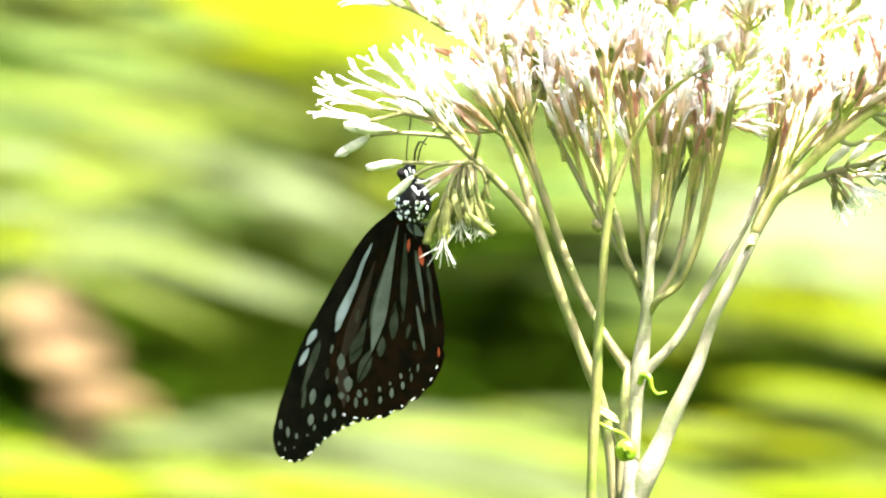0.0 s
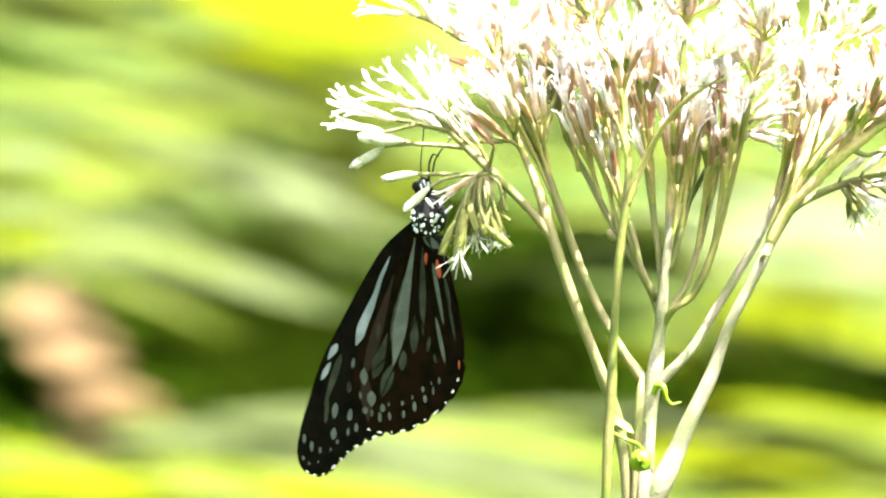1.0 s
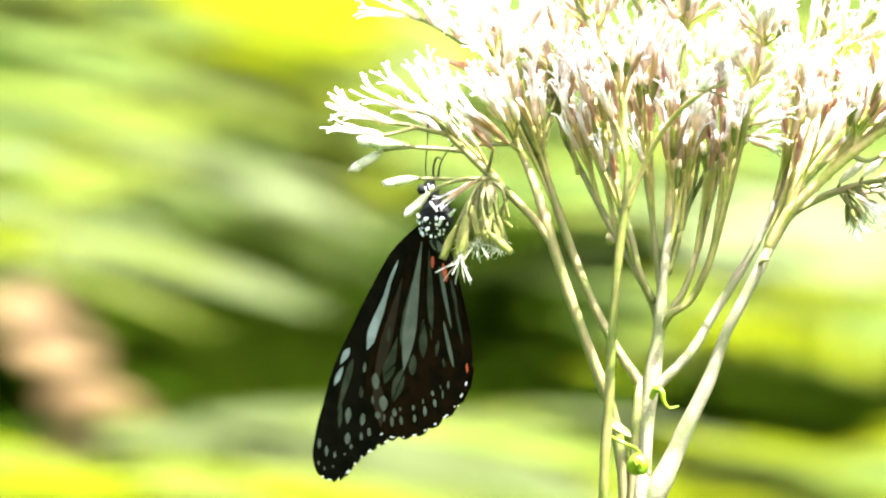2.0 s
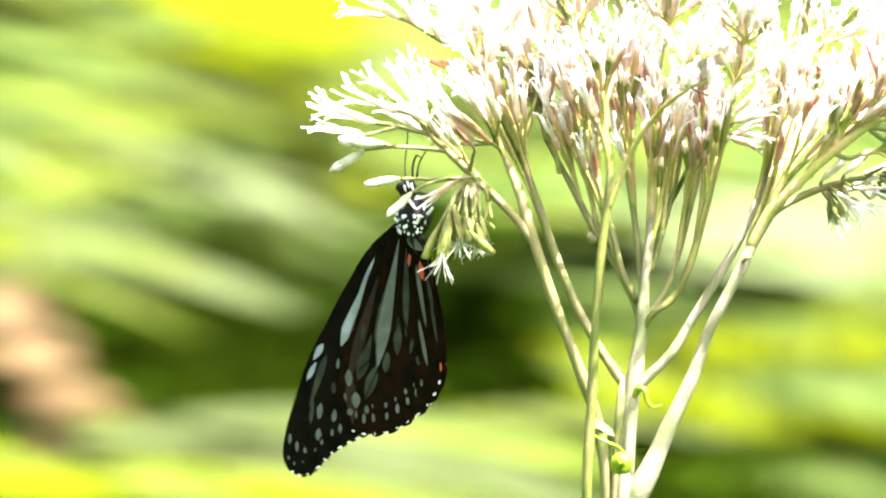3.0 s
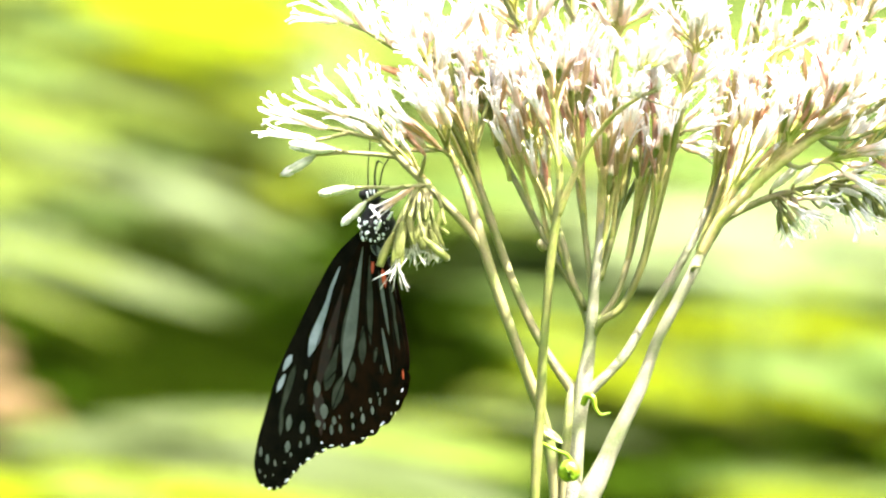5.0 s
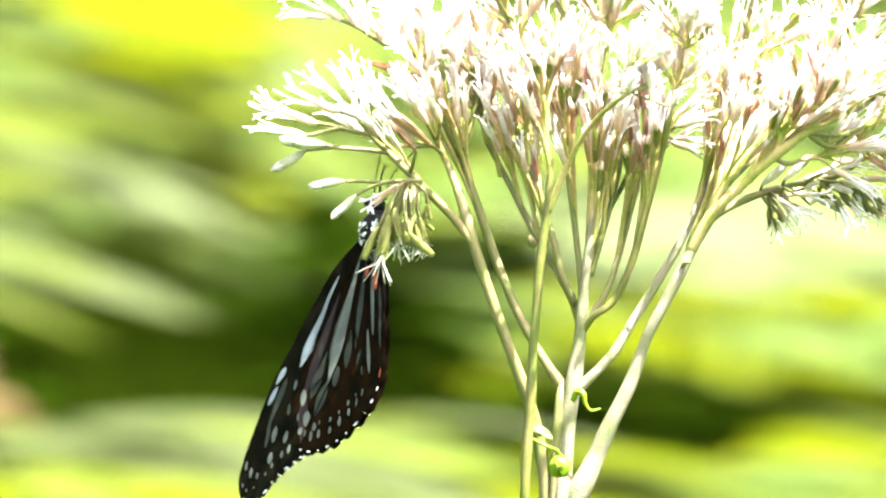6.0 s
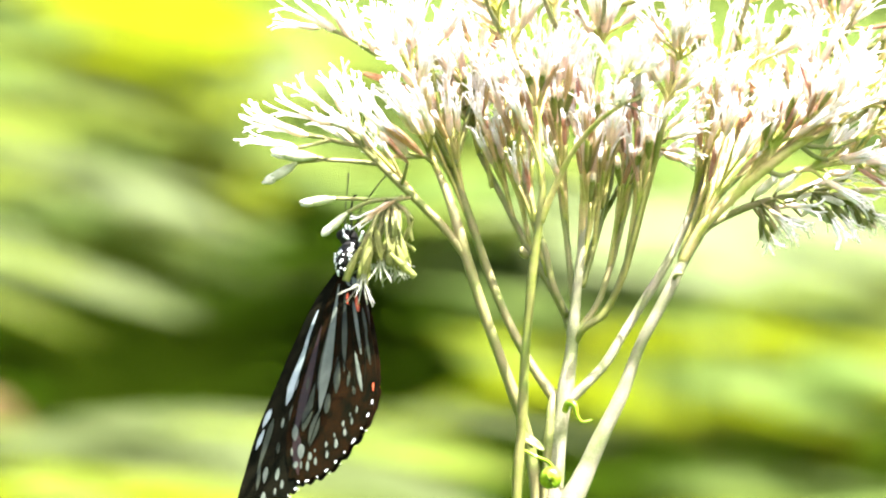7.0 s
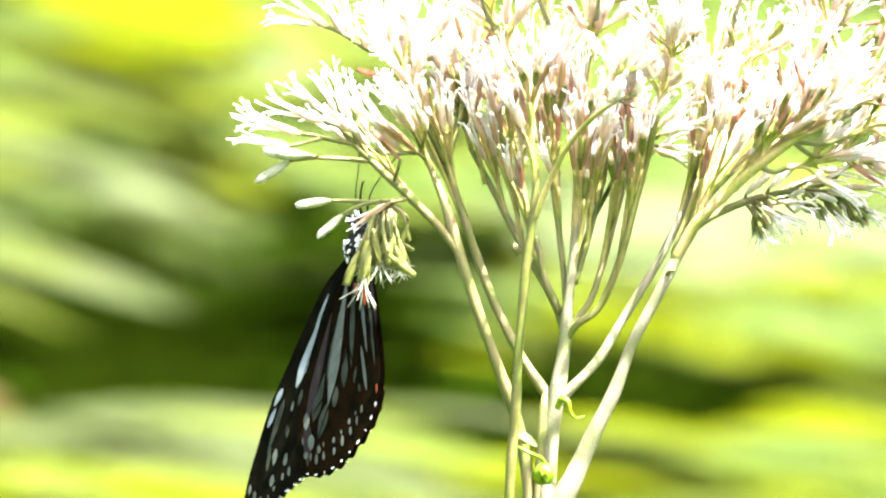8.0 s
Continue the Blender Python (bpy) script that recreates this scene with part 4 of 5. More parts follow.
# the low sprig that the butterfly holds, which gives under its weight
sprig = new("low_sprig")
sprig.parent = plant
sprig.location = mm(*(-31.2, -5.0, 58.9))
cluster = new("drooping_cluster")
cluster.parent = plant
cluster.location = mm(*(-31.5, -5.0, 57.2))


def hanging(holder, pts, tip, kind, size=1.0):
    """A pedicel and head that hang on a moving holder."""
    bm = bmesh.new()
    tube(bm, [mm(*p) - holder.location for p in pts], [0.00045, 0.00035], 6, 4)
    part("pedicel", bm, STEM, holder)
    head(holder, mm(*pts[-1]) - holder.location, mm(*tip) - holder.location, kind, size, sub=kind == "greenbud" and holder is cluster)


hanging(sprig, [(-30.7, -5.0, 58.9), (-37.0, -6.0, 58.4), (-43.2, -7.0, 58.6), (-45.9, -7.0, 58.6)], (-52.3, -7.0, 57.7), "palebud", 1.05)
hanging(sprig, [(-35.8, -6.0, 58.6), (-40.4, -7.0, 57.5), (-43.6, -7.0, 55.8)], (-48.4, -8.0, 51.5), "palebud", 1.0)
hanging(sprig, [(-31.2, -5.0, 58.9), (-35.1, -7.0, 57.9)], (-40.2, -8.0, 54.4), "open", 0.85)
hanging(cluster, [(-33.3, -5.0, 58.7), (-36.0, -9.0, 54.9), (-36.8, -10.0, 51.1)], (-37.7, -11.0, 40.8), "nodding", None)
hanging(cluster, [(-36.0, -9.0, 54.5), (-37.5, -9.0, 51.3), (-38.4, -9.0, 49.2)], (-41.3, -9.0, 41.4), "greenbud", 1.25)
hanging(cluster, [(-33.5, -5.0, 58.7), (-35.4, -8.0, 56.4), (-35.8, -8.0, 53.4)], (-33.9, -9.0, 44.8), "nodding", None)
hanging(cluster, [(-32.8, -5.0, 58.4), (-33.7, -7.0, 55.7), (-32.8, -6.0, 51.5)], (-30.8, -6.0, 44.3), "nodding", None)
hanging(cluster, [(-33.2, -5.0, 58.4), (-33.6, -10.0, 53.4), (-32.6, -11.0, 48.4)], (-26.4, -12.0, 43.3), "greenbud", 1.15)
hanging(cluster, [(-31.2, -5.0, 58.0), (-30.9, -6.0, 54.9), (-30.4, -6.0, 51.1)], (-27.6, -6.0, 49.3), "greenbud", 0.6)
hanging(cluster, [(-32.4, -5.0, 58.4), (-30.3, -4.0, 57.8), (-28.2, -4.0, 55.3)], (-29.5, -4.0, 51.1), "greenbud", 0.85)
hanging(cluster, [(-32.4, -5.0, 58.4), (-31.8, -6.0, 57.0), (-31.2, -5.0, 54.2)], (-31.1, -4.0, 48.1), "greenbud", 0.9)
hanging(cluster, [(-33.9, -5.0, 58.0), (-34.9, -7.0, 53.4), (-35.1, -6.0, 51.5)], (-36.0, -5.0, 45.8), "greenbud", 0.9)
hanging(cluster, [(-33.5, -5.0, 58.4), (-34.7, -7.0, 55.3), (-35.0, -6.0, 51.9)], (-35.4, -6.0, 45.4), "nodding", None)
hanging(cluster, [(-32.8, -5.0, 58.4), (-31.8, -8.0, 55.3), (-31.8, -8.0, 51.9)], (-32.4, -8.0, 45.4), "greenbud", 0.85)
hanging(cluster, [(-33.9, -5.0, 57.6), (-36.2, -7.0, 54.2), (-37.3, -7.0, 51.5)], (-39.6, -7.0, 43.9), "greenbud", 1.1)
hanging(cluster, [(-32.0, -5.0, 58.4), (-29.7, -6.0, 56.8), (-29.0, -6.0, 54.4)], (-28.2, -7.0, 51.5), "greenbud", 0.6)
hanging(cluster, [(-33.2, -5.0, 58.4), (-32.0, -7.0, 53.8), (-31.1, -8.0, 50.0)], (-29.0, -9.0, 44.3), "nodding", None)
rng = random.Random(12)
for k in range(9):
    x = rng.uniform(-3.5, 4.0)
    hanging(cluster, [(-32.8, -5.0, 58.2), (-33.2 + 0.5 * x, rng.uniform(-8, -5), 54.6), (-33.4 + 0.8 * x, rng.uniform(-9, -5), 51.4)], (-33.8 + 1.3 * x, rng.uniform(-10, -5), rng.uniform(44.5, 47)), ("nodding", "greenbud", "nodding")[k % 3], rng.uniform(0.75, 1.0))
hanging(sprig, [(-32.4, -5.0, 59.1), (-33.9, -7.0, 58.3)], (-40.6, -9.0, 53.9), "spent", 1.0)


# ---- the butterfly ----
butterfly = new("butterfly")
butterfly.location = KNOT
tagged(butterfly, "dark brown butterfly with pale blue-white wing cells, wings closed, hanging on", "butterfly")
WING_AXIS = Vector((-0.444, 0, -0.896))


def wing_place(x, z, side, inset):
    """A place on a closed wing: the wings stand apart at the body and meet at the tips."""
    far = x * WING_AXIS.x + z * WING_AXIS.z
    return mm(x, side * (0.95 - 0.009 * far - inset), z)


def wing(name, outline, scallops, mat, side, inset, veins, label):
    """A thin plate with a smooth outline, scalloped along its outer margin, and raised veins."""
    line = [p.xz for p in curve_points([Vector((x, 0, z)) for x, z in outline], 10)]
    a, b = scallops
    bm = bmesh.new()
    faces = []
    rim = []
    n = len(line)
    middle = Vector((sum(p.x for p in line) / n, sum(p.y for p in line) / n))
    for i, p in enumerate(line):
        f = i / n
        push = 0.0
        if a < f < b:
            push = 1.15 * abs(math.sin((f - a) / (b - a) * math.pi * 10)) - 0.65
        q = Vector(p) + (Vector(p) - middle).normalized() * push
        rim.append(q)
    for k, thick in enumerate((0.0, 0.14)):
        verts = [bm.verts.new(wing_place(q.x, q.y, side, inset + thick)) for q in rim]
        face = bm.faces.new(verts if k else verts[::-1])
        faces.append(verts)
    for i in range(n):
        bm.faces.new((faces[0][i], faces[0][(i + 1) % n], faces[1][(i + 1) % n], faces[1][i]))
    bmesh.ops.triangulate(bm, faces=bm.faces[:])
    bmesh.ops.recalc_face_normals(bm, faces=bm.faces[:])
    data = mesh(name, bm, mat, smooth=False)
    ob = part(name, data, (), butterfly, label)
    for pts in veins:
        bm = bmesh.new()
        tube(bm, [wing_place(x, z, side, inset - 0.02) for x, z in pts], [0.00018, 0.00010], 5, 4)
        part("vein", bm, WING_BLACK, ob)
    return ob


def cell(parent, name, start, end, width, side, inset, mat, fat=0.5):
    """A pale patch on a wing, a slim drop from start to end, standing a hair proud of it."""
    start, end = Vector(start), Vector(end)
    way = end - start
    across = Vector((-way.y, way.x)).normalized() * width * 0.5
    n = 9
    rim = []
    for k in range(n + 1):
        f = k / n
        if fat > 0.58:
            w = 0.05 + 0.95 * (f / fat) ** 0.85 if f < fat else 0.05 + 0.95 * ((1 - f) / (1 - fat)) ** 0.65
        else:
            w = (math.sin(math.pi * f ** (math.log(0.5) / math.log(fat)))) ** 0.7 if 0 < f < 1 else 0.05
        w *= 1 + 0.12 * math.sin(5 * f + start.x)
        rim.append((f, w))
    loop = [start + way * f + across * w for f, w in rim] + [start + way * f - across * w for f, w in rim[::-1]]
    bm = bmesh.new()
    layers = [[bm.verts.new(wing_place(q.x, q.y, side, inset - t)) for q in loop] for t in (0.05, -0.02)]
    bm.faces.new(layers[0])
    m = len(loop)
    for i in range(m):
        bm.faces.new((layers[0][i], layers[1][i], layers[1][(i + 1) % m], layers[0][(i + 1) % m]))
    bmesh.ops.recalc_face_normals(bm, faces=bm.faces[:])
    part(name, mesh(name, bm, mat, smooth=False), (), parent)


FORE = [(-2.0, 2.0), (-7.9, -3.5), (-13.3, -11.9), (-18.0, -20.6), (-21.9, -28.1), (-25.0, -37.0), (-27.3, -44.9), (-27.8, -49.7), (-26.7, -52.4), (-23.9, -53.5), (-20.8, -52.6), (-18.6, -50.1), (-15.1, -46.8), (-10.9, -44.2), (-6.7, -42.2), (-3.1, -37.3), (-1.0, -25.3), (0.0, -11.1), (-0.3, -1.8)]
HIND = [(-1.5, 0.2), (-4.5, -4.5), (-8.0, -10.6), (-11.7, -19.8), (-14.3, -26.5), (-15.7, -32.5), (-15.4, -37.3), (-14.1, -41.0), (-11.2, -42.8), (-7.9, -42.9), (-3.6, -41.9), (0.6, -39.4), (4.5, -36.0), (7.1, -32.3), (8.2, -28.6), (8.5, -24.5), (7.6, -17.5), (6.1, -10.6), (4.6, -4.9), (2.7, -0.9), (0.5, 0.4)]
FORE_VEINS = [[(-2.2, -0.2), (-10.3, -16.7), (-17.0, -36.5)]]
HIND_VEINS = [[(-0.8, -1.8), (-1.0, -9.5), (-1.1, -16.9), (-3.4, -22.7), (-6.2, -28.9)], [(-1.1, -16.9), (0.4, -20.6), (1.5, -22.9)], [(0.5, -3.7), (1.8, -10.4), (2.5, -18.0), (2.9, -27.5)], [(-3.0, -5.5), (-5.4, -13.4), (-7.4, -20.1), (-7.7, -27.8)], [(2.9, -3.8), (4.7, -13.1), (5.7, -20.1), (5.3, -27.3)], [(-6.4, -29.0), (-8.0, -32.0), (-9.6, -35.7)], [(-7.1, -26.0), (-9.7, -28.6), (-11.1, -29.9)]]
# pale cells: start, end, width (mm), where they are widest
FORE_BLUE = [
    ((-8.4, -9.4), (-14.6, -25.2), 2.3, 0.76), ((-7.0, -5.9), (-10.6, -13.9), 0.66, 0.5), ((-18.7, -25.1), (-20.9, -28.7), 1.3, 0.45), ((-20.3, -29.1), (-22.4, -33.2), 1.07, 0.5),
]
FORE_CELLS = [
    ((-15.1, -27.8), (-15.4, -30.1), 1.01, 0.5), ((-15.8, -38.6), (-16.2, -41.3), 1.67, 0.5), ((-19.5, -43.0), (-19.8, -45.6), 1.67, 0.5), ((-14.6, -41.5), (-14.6, -43.5), 1.13, 0.5),
    ((-16.4, -42.8), (-16.5, -44.4), 0.90, 0.5), ((-26.2, -44.8), (-26.3, -47.0), 0.90, 0.5), ((-24.6, -46.2), (-24.6, -48.5), 1.07, 0.5), ((-22.7, -47.3), (-22.7, -48.7), 0.78, 0.5),
    ((-18.8, -45.3), (-18.9, -46.5), 0.72, 0.5), ((-20.3, -47.3), (-20.4, -48.0), 0.48, 0.5), ((-26.5, -49.5), (-26.5, -50.5), 0.54, 0.5), ((-25.2, -50.6), (-25.2, -51.5), 0.42, 0.5),
    ((-23.2, -50.2), (-23.2, -50.8), 0.36, 0.5), ((-19.1, -37.6), (-19.6, -41.1), 1.79, 0.5),
]
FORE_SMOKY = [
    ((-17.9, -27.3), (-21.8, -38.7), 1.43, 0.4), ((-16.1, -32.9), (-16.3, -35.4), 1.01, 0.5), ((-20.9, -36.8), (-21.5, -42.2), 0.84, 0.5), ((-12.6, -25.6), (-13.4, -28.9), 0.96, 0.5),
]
HIND_CELLS = [
    ((-1.4, -1.6), (-6.6, -28.6), 2.99, 0.72), ((0.4, -1.2), (4.0, -3.5), 2.03, 0.5), ((2.4, -6.5), (4.6, -19.3), 1.01, 0.4), ((2.9, -17.9), (4.8, -27.4), 0.96, 0.5),
    ((-13.2, -29.6), (-13.2, -33.2), 1.61, 0.5), ((-11.6, -34.3), (-11.6, -37.6), 2.03, 0.5), ((-13.0, -37.7), (-13.0, -39.3), 1.25, 0.5), ((-9.2, -36.8), (-9.1, -38.6), 1.13, 0.5),
]
HIND_DOTS = [
    ((-9.8, -38.5), (-9.8, -40.8), 1.37, 0.5), ((-7.7, -38.3), (-7.6, -40.2), 1.07, 0.5), ((-4.7, -35.8), (-4.8, -37.0), 1.01, 0.5), ((-4.5, -37.9), (-4.6, -39.5), 1.13, 0.5),
    ((-2.1, -35.8), (-2.1, -38.0), 1.25, 0.5), ((0.2, -34.3), (0.3, -36.0), 1.13, 0.5), ((-0.2, -32.5), (-0.2, -33.8), 0.90, 0.5), ((2.1, -32.3), (2.1, -34.1), 0.66, 0.5),
    ((3.5, -30.3), (3.4, -31.9), 0.78, 0.5), ((-2.5, -34.5), (-2.5, -35.5), 0.60, 0.5), ((-14.1, -34.5), (-14.0, -36.3), 0.66, 0.5), ((-7.8, -36.4), (-7.8, -37.3), 0.54, 0.5),
    ((-11.5, -38.2), (-11.6, -39.8), 0.78, 0.5), ((1.7, -31.3), (1.7, -32.1), 0.42, 0.5),
]
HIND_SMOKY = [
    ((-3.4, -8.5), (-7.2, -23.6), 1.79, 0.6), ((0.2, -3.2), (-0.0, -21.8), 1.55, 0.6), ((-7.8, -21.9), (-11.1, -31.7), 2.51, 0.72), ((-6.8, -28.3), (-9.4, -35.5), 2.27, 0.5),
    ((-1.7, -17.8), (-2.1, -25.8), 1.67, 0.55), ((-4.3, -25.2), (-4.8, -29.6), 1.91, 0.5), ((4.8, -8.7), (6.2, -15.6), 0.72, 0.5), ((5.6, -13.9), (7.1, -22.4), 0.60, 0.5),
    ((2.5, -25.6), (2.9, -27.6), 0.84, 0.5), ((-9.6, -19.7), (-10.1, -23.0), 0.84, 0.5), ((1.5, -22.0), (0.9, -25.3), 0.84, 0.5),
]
HIND_CHESTNUT = [((-6.2, -9.5), (-13.9, -33.5), 2.6, 0.62), ((-12.9, -31.5), (-12.4, -41.0), 2.4, 0.4)]
FORE_RIM = [(-26.4, -52.1), (-24.8, -53.1), (-23.2, -53.2), (-20.8, -52.3), (-18.7, -49.9), (-17.4, -48.4), (-15.7, -46.8), (-13.5, -45.7), (-11.9, -44.5), (-9.7, -43.6)]
HIND_RIM = [(-13.4, -41.8), (-11.2, -42.6), (-8.5, -42.7), (-6.0, -42.3), (-3.4, -41.5), (-1.0, -40.0), (1.4, -38.5), (3.8, -36.5), (5.7, -34.2), (7.1, -31.7), (8.0, -29.0)]


forewings = []


def wing_pair(side):
    """One side's two wings; side -1 is the side towards the open."""
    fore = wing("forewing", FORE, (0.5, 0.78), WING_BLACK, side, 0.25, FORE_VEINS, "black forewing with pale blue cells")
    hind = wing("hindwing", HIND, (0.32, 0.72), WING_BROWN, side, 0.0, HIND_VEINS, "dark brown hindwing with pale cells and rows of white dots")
    for parent, name, cells, inset, mat, trim in (
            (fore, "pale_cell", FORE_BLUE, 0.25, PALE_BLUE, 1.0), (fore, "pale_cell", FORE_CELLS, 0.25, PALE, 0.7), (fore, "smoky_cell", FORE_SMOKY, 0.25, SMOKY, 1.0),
            (hind, "chestnut_band", HIND_CHESTNUT, 0.035, CHESTNUT, 1.0),
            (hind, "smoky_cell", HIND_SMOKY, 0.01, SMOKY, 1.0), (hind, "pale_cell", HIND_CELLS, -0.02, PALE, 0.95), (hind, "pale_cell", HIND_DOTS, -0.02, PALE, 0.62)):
        for a, b, w, fat in cells:
            cell(parent, name, a, b, w * trim, side, inset, mat, fat)
    for parent, inset, rim in ((fore, 0.25, FORE_RIM), (hind, 0.0, HIND_RIM)):
        for k, ((x, z), (x2, z2)) in enumerate(zip(rim, rim[1:])):
            f = 0.13 + 0.09 * math.sin(2.4 * k)
            g, h = 0.5 - f, 0.5 + f
            cell(parent, "fringe_dot", (x * h + x2 * g, z * h + z2 * g - 0.25), (x * g + x2 * h, z * g + z2 * h - 0.25), 0.32, side, inset - 0.02, SCALE_WHITE)
    cell(hind, "red_mark", (1.0, -4.4), (0.9, -7.0), 0.7, side, -0.14, RED)
    cell(hind, "red_mark", (3.3, -5.7), (4.0, -9.7), 1.1, side, -0.14, RED)
    cell(hind, "red_mark", (7.9, -26.4), (7.95, -28.4), 0.35, side, -0.14, RED)
    forewings.append(fore)


wing_pair(-1)
wing_pair(1)


def body_part(name, pts, radii, mat, label="", sides=12, wobble=0.0):
    bm = bmesh.new()
    tube(bm, [mm(x, y, z) for x, y, z in pts], [r * 0.001 for r in radii], sides, 5, wobble=wobble)
    return part(name, bm, mat, butterfly, label)


def flat(p, y):
    return (p[0], y, p[1])


thorax = body_part("thorax", [flat((0.9, -0.6), 0), flat((1.3, 1.0), 0), flat((1.5, 3.3), 0), flat((0.9, 5.8), 0), flat((0.3, 7.1), 0)], [1.6, 3.2, 3.8, 2.9, 1.2], BODY, "black furry thorax with white spots", 14, 0.1)
body_part("abdomen", [flat((1.2, -1.1), 0.3), flat((3.4, -6.2), 0.4), flat((4.8, -11.9), 0.4), flat((5.1, -16.6), 0.4)], [1.5, 1.2, 0.9, 0.4], BODY)
face = body_part("head", [flat((0.3, 6.7), 0), flat((0.3, 7.9), 0), flat((0.3, 9.4), 0), flat((0.5, 10.9), 0)], [1.0, 1.9, 1.9, 0.7], BODY, "black head with white marks", 12)
rng = random.Random(5)
for k in range(32):
    # white spots in rough rows over the thorax
    q, h = -2.75 + 0.32 * (k % 8) + rng.uniform(-0.12, 0.12), -2.9 + 1.25 * (k // 8) + rng.uniform(-0.35, 0.35)
    r = 3.8 * math.sqrt(max(0.1, 1 - (h / 4.6) ** 2))
    c = mm(1.4 + r * math.cos(q), r * math.sin(q), 3.1 + h)
    bm = bmesh.new()
    bmesh.ops.create_uvsphere(bm, u_segments=8, v_segments=5, radius=0.00030 * rng.uniform(0.5, 1.4))
    bmesh.ops.transform(bm, matrix=along(c, Vector((math.cos(q), math.sin(q), 0))) @ Matrix.Diagonal((1, 1.3, 0.45, 1)), verts=bm.verts)
    part("white_spot", bm, SCALE_WHITE, thorax)
bm = bmesh.new()
bmesh.ops.create_uvsphere(bm, u_segments=12, v_segments=8, radius=0.0011)
bmesh.ops.translate(bm, vec=mm(*flat((-0.8, 9.2), -1.1)), verts=bm.verts)
part("eye", bm, BODY, face)
for z in ((0.9, 10.7), (1.8, 10.3), (0.2, 9.9)):
    bm = bmesh.new()
    tube(bm, [mm(*flat(z, -1.7)), mm(*flat((z[0] + 0.5, z[1] - 1.2), -2.0))], [0.00025, 0.0002], 6, 3)
    part("white_mark", bm, SCALE_WHITE, face)
body_part("antenna", [flat((-0.0, 11.1), -0.8), flat((0.1, 14.6), -1), flat((0.7, 19.9), -1), flat((0.9, 22.8), -1)], [0.16, 0.12, 0.12, 0.2], BODY, sides=6)
body_part("antenna", [flat((1.8, 11.2), 0.8), flat((2.5, 14.6), 1), flat((5.8, 19.1), 2), flat((9.3, 22.9), 3)], [0.2, 0.14, 0.12, 0.2], BODY, sides=6)
body_part("proboscis", [flat((1.8, 10.1), -1), flat((2.2, 14.5), -1.5), flat((3.2, 16.2), -2), flat((4.9, 15.9), -3)], [0.25, 0.22, 0.18, 0.14], BODY, sides=6)
for pts in ([(1.9, 8.0), (3.9, 8.6), (6.7, 8.6)], [(3.2, 4.1), (6.2, 4.6), (7.9, 6.1)], [(3.6, 1.8), (5.6, 2.0), (6.4, 3.4)], [(3.3, -0.9), (9.9, -0.5), (14.1, 0.3)], [(2.8, 2.6), (4.9, 5.1), (6.1, 5.5)]):
    body_part("leg", [flat(p, -1.5 - 1.2 * i) for i, p in enumerate(pts)], [0.32, 0.24, 0.16], BODY, sides=6)
for p, q in (((2.2, 7.2), (4.0, 5.6)), ((6.4, 4.6), (8.0, 6.1)), ((4.0, 2.7), (5.2, 4.3))):
    body_part("white_leg_scales", [flat(p, -3.6), flat(q, -4.4)], [0.35, 0.25], SCALE_WHITE, sides=6)


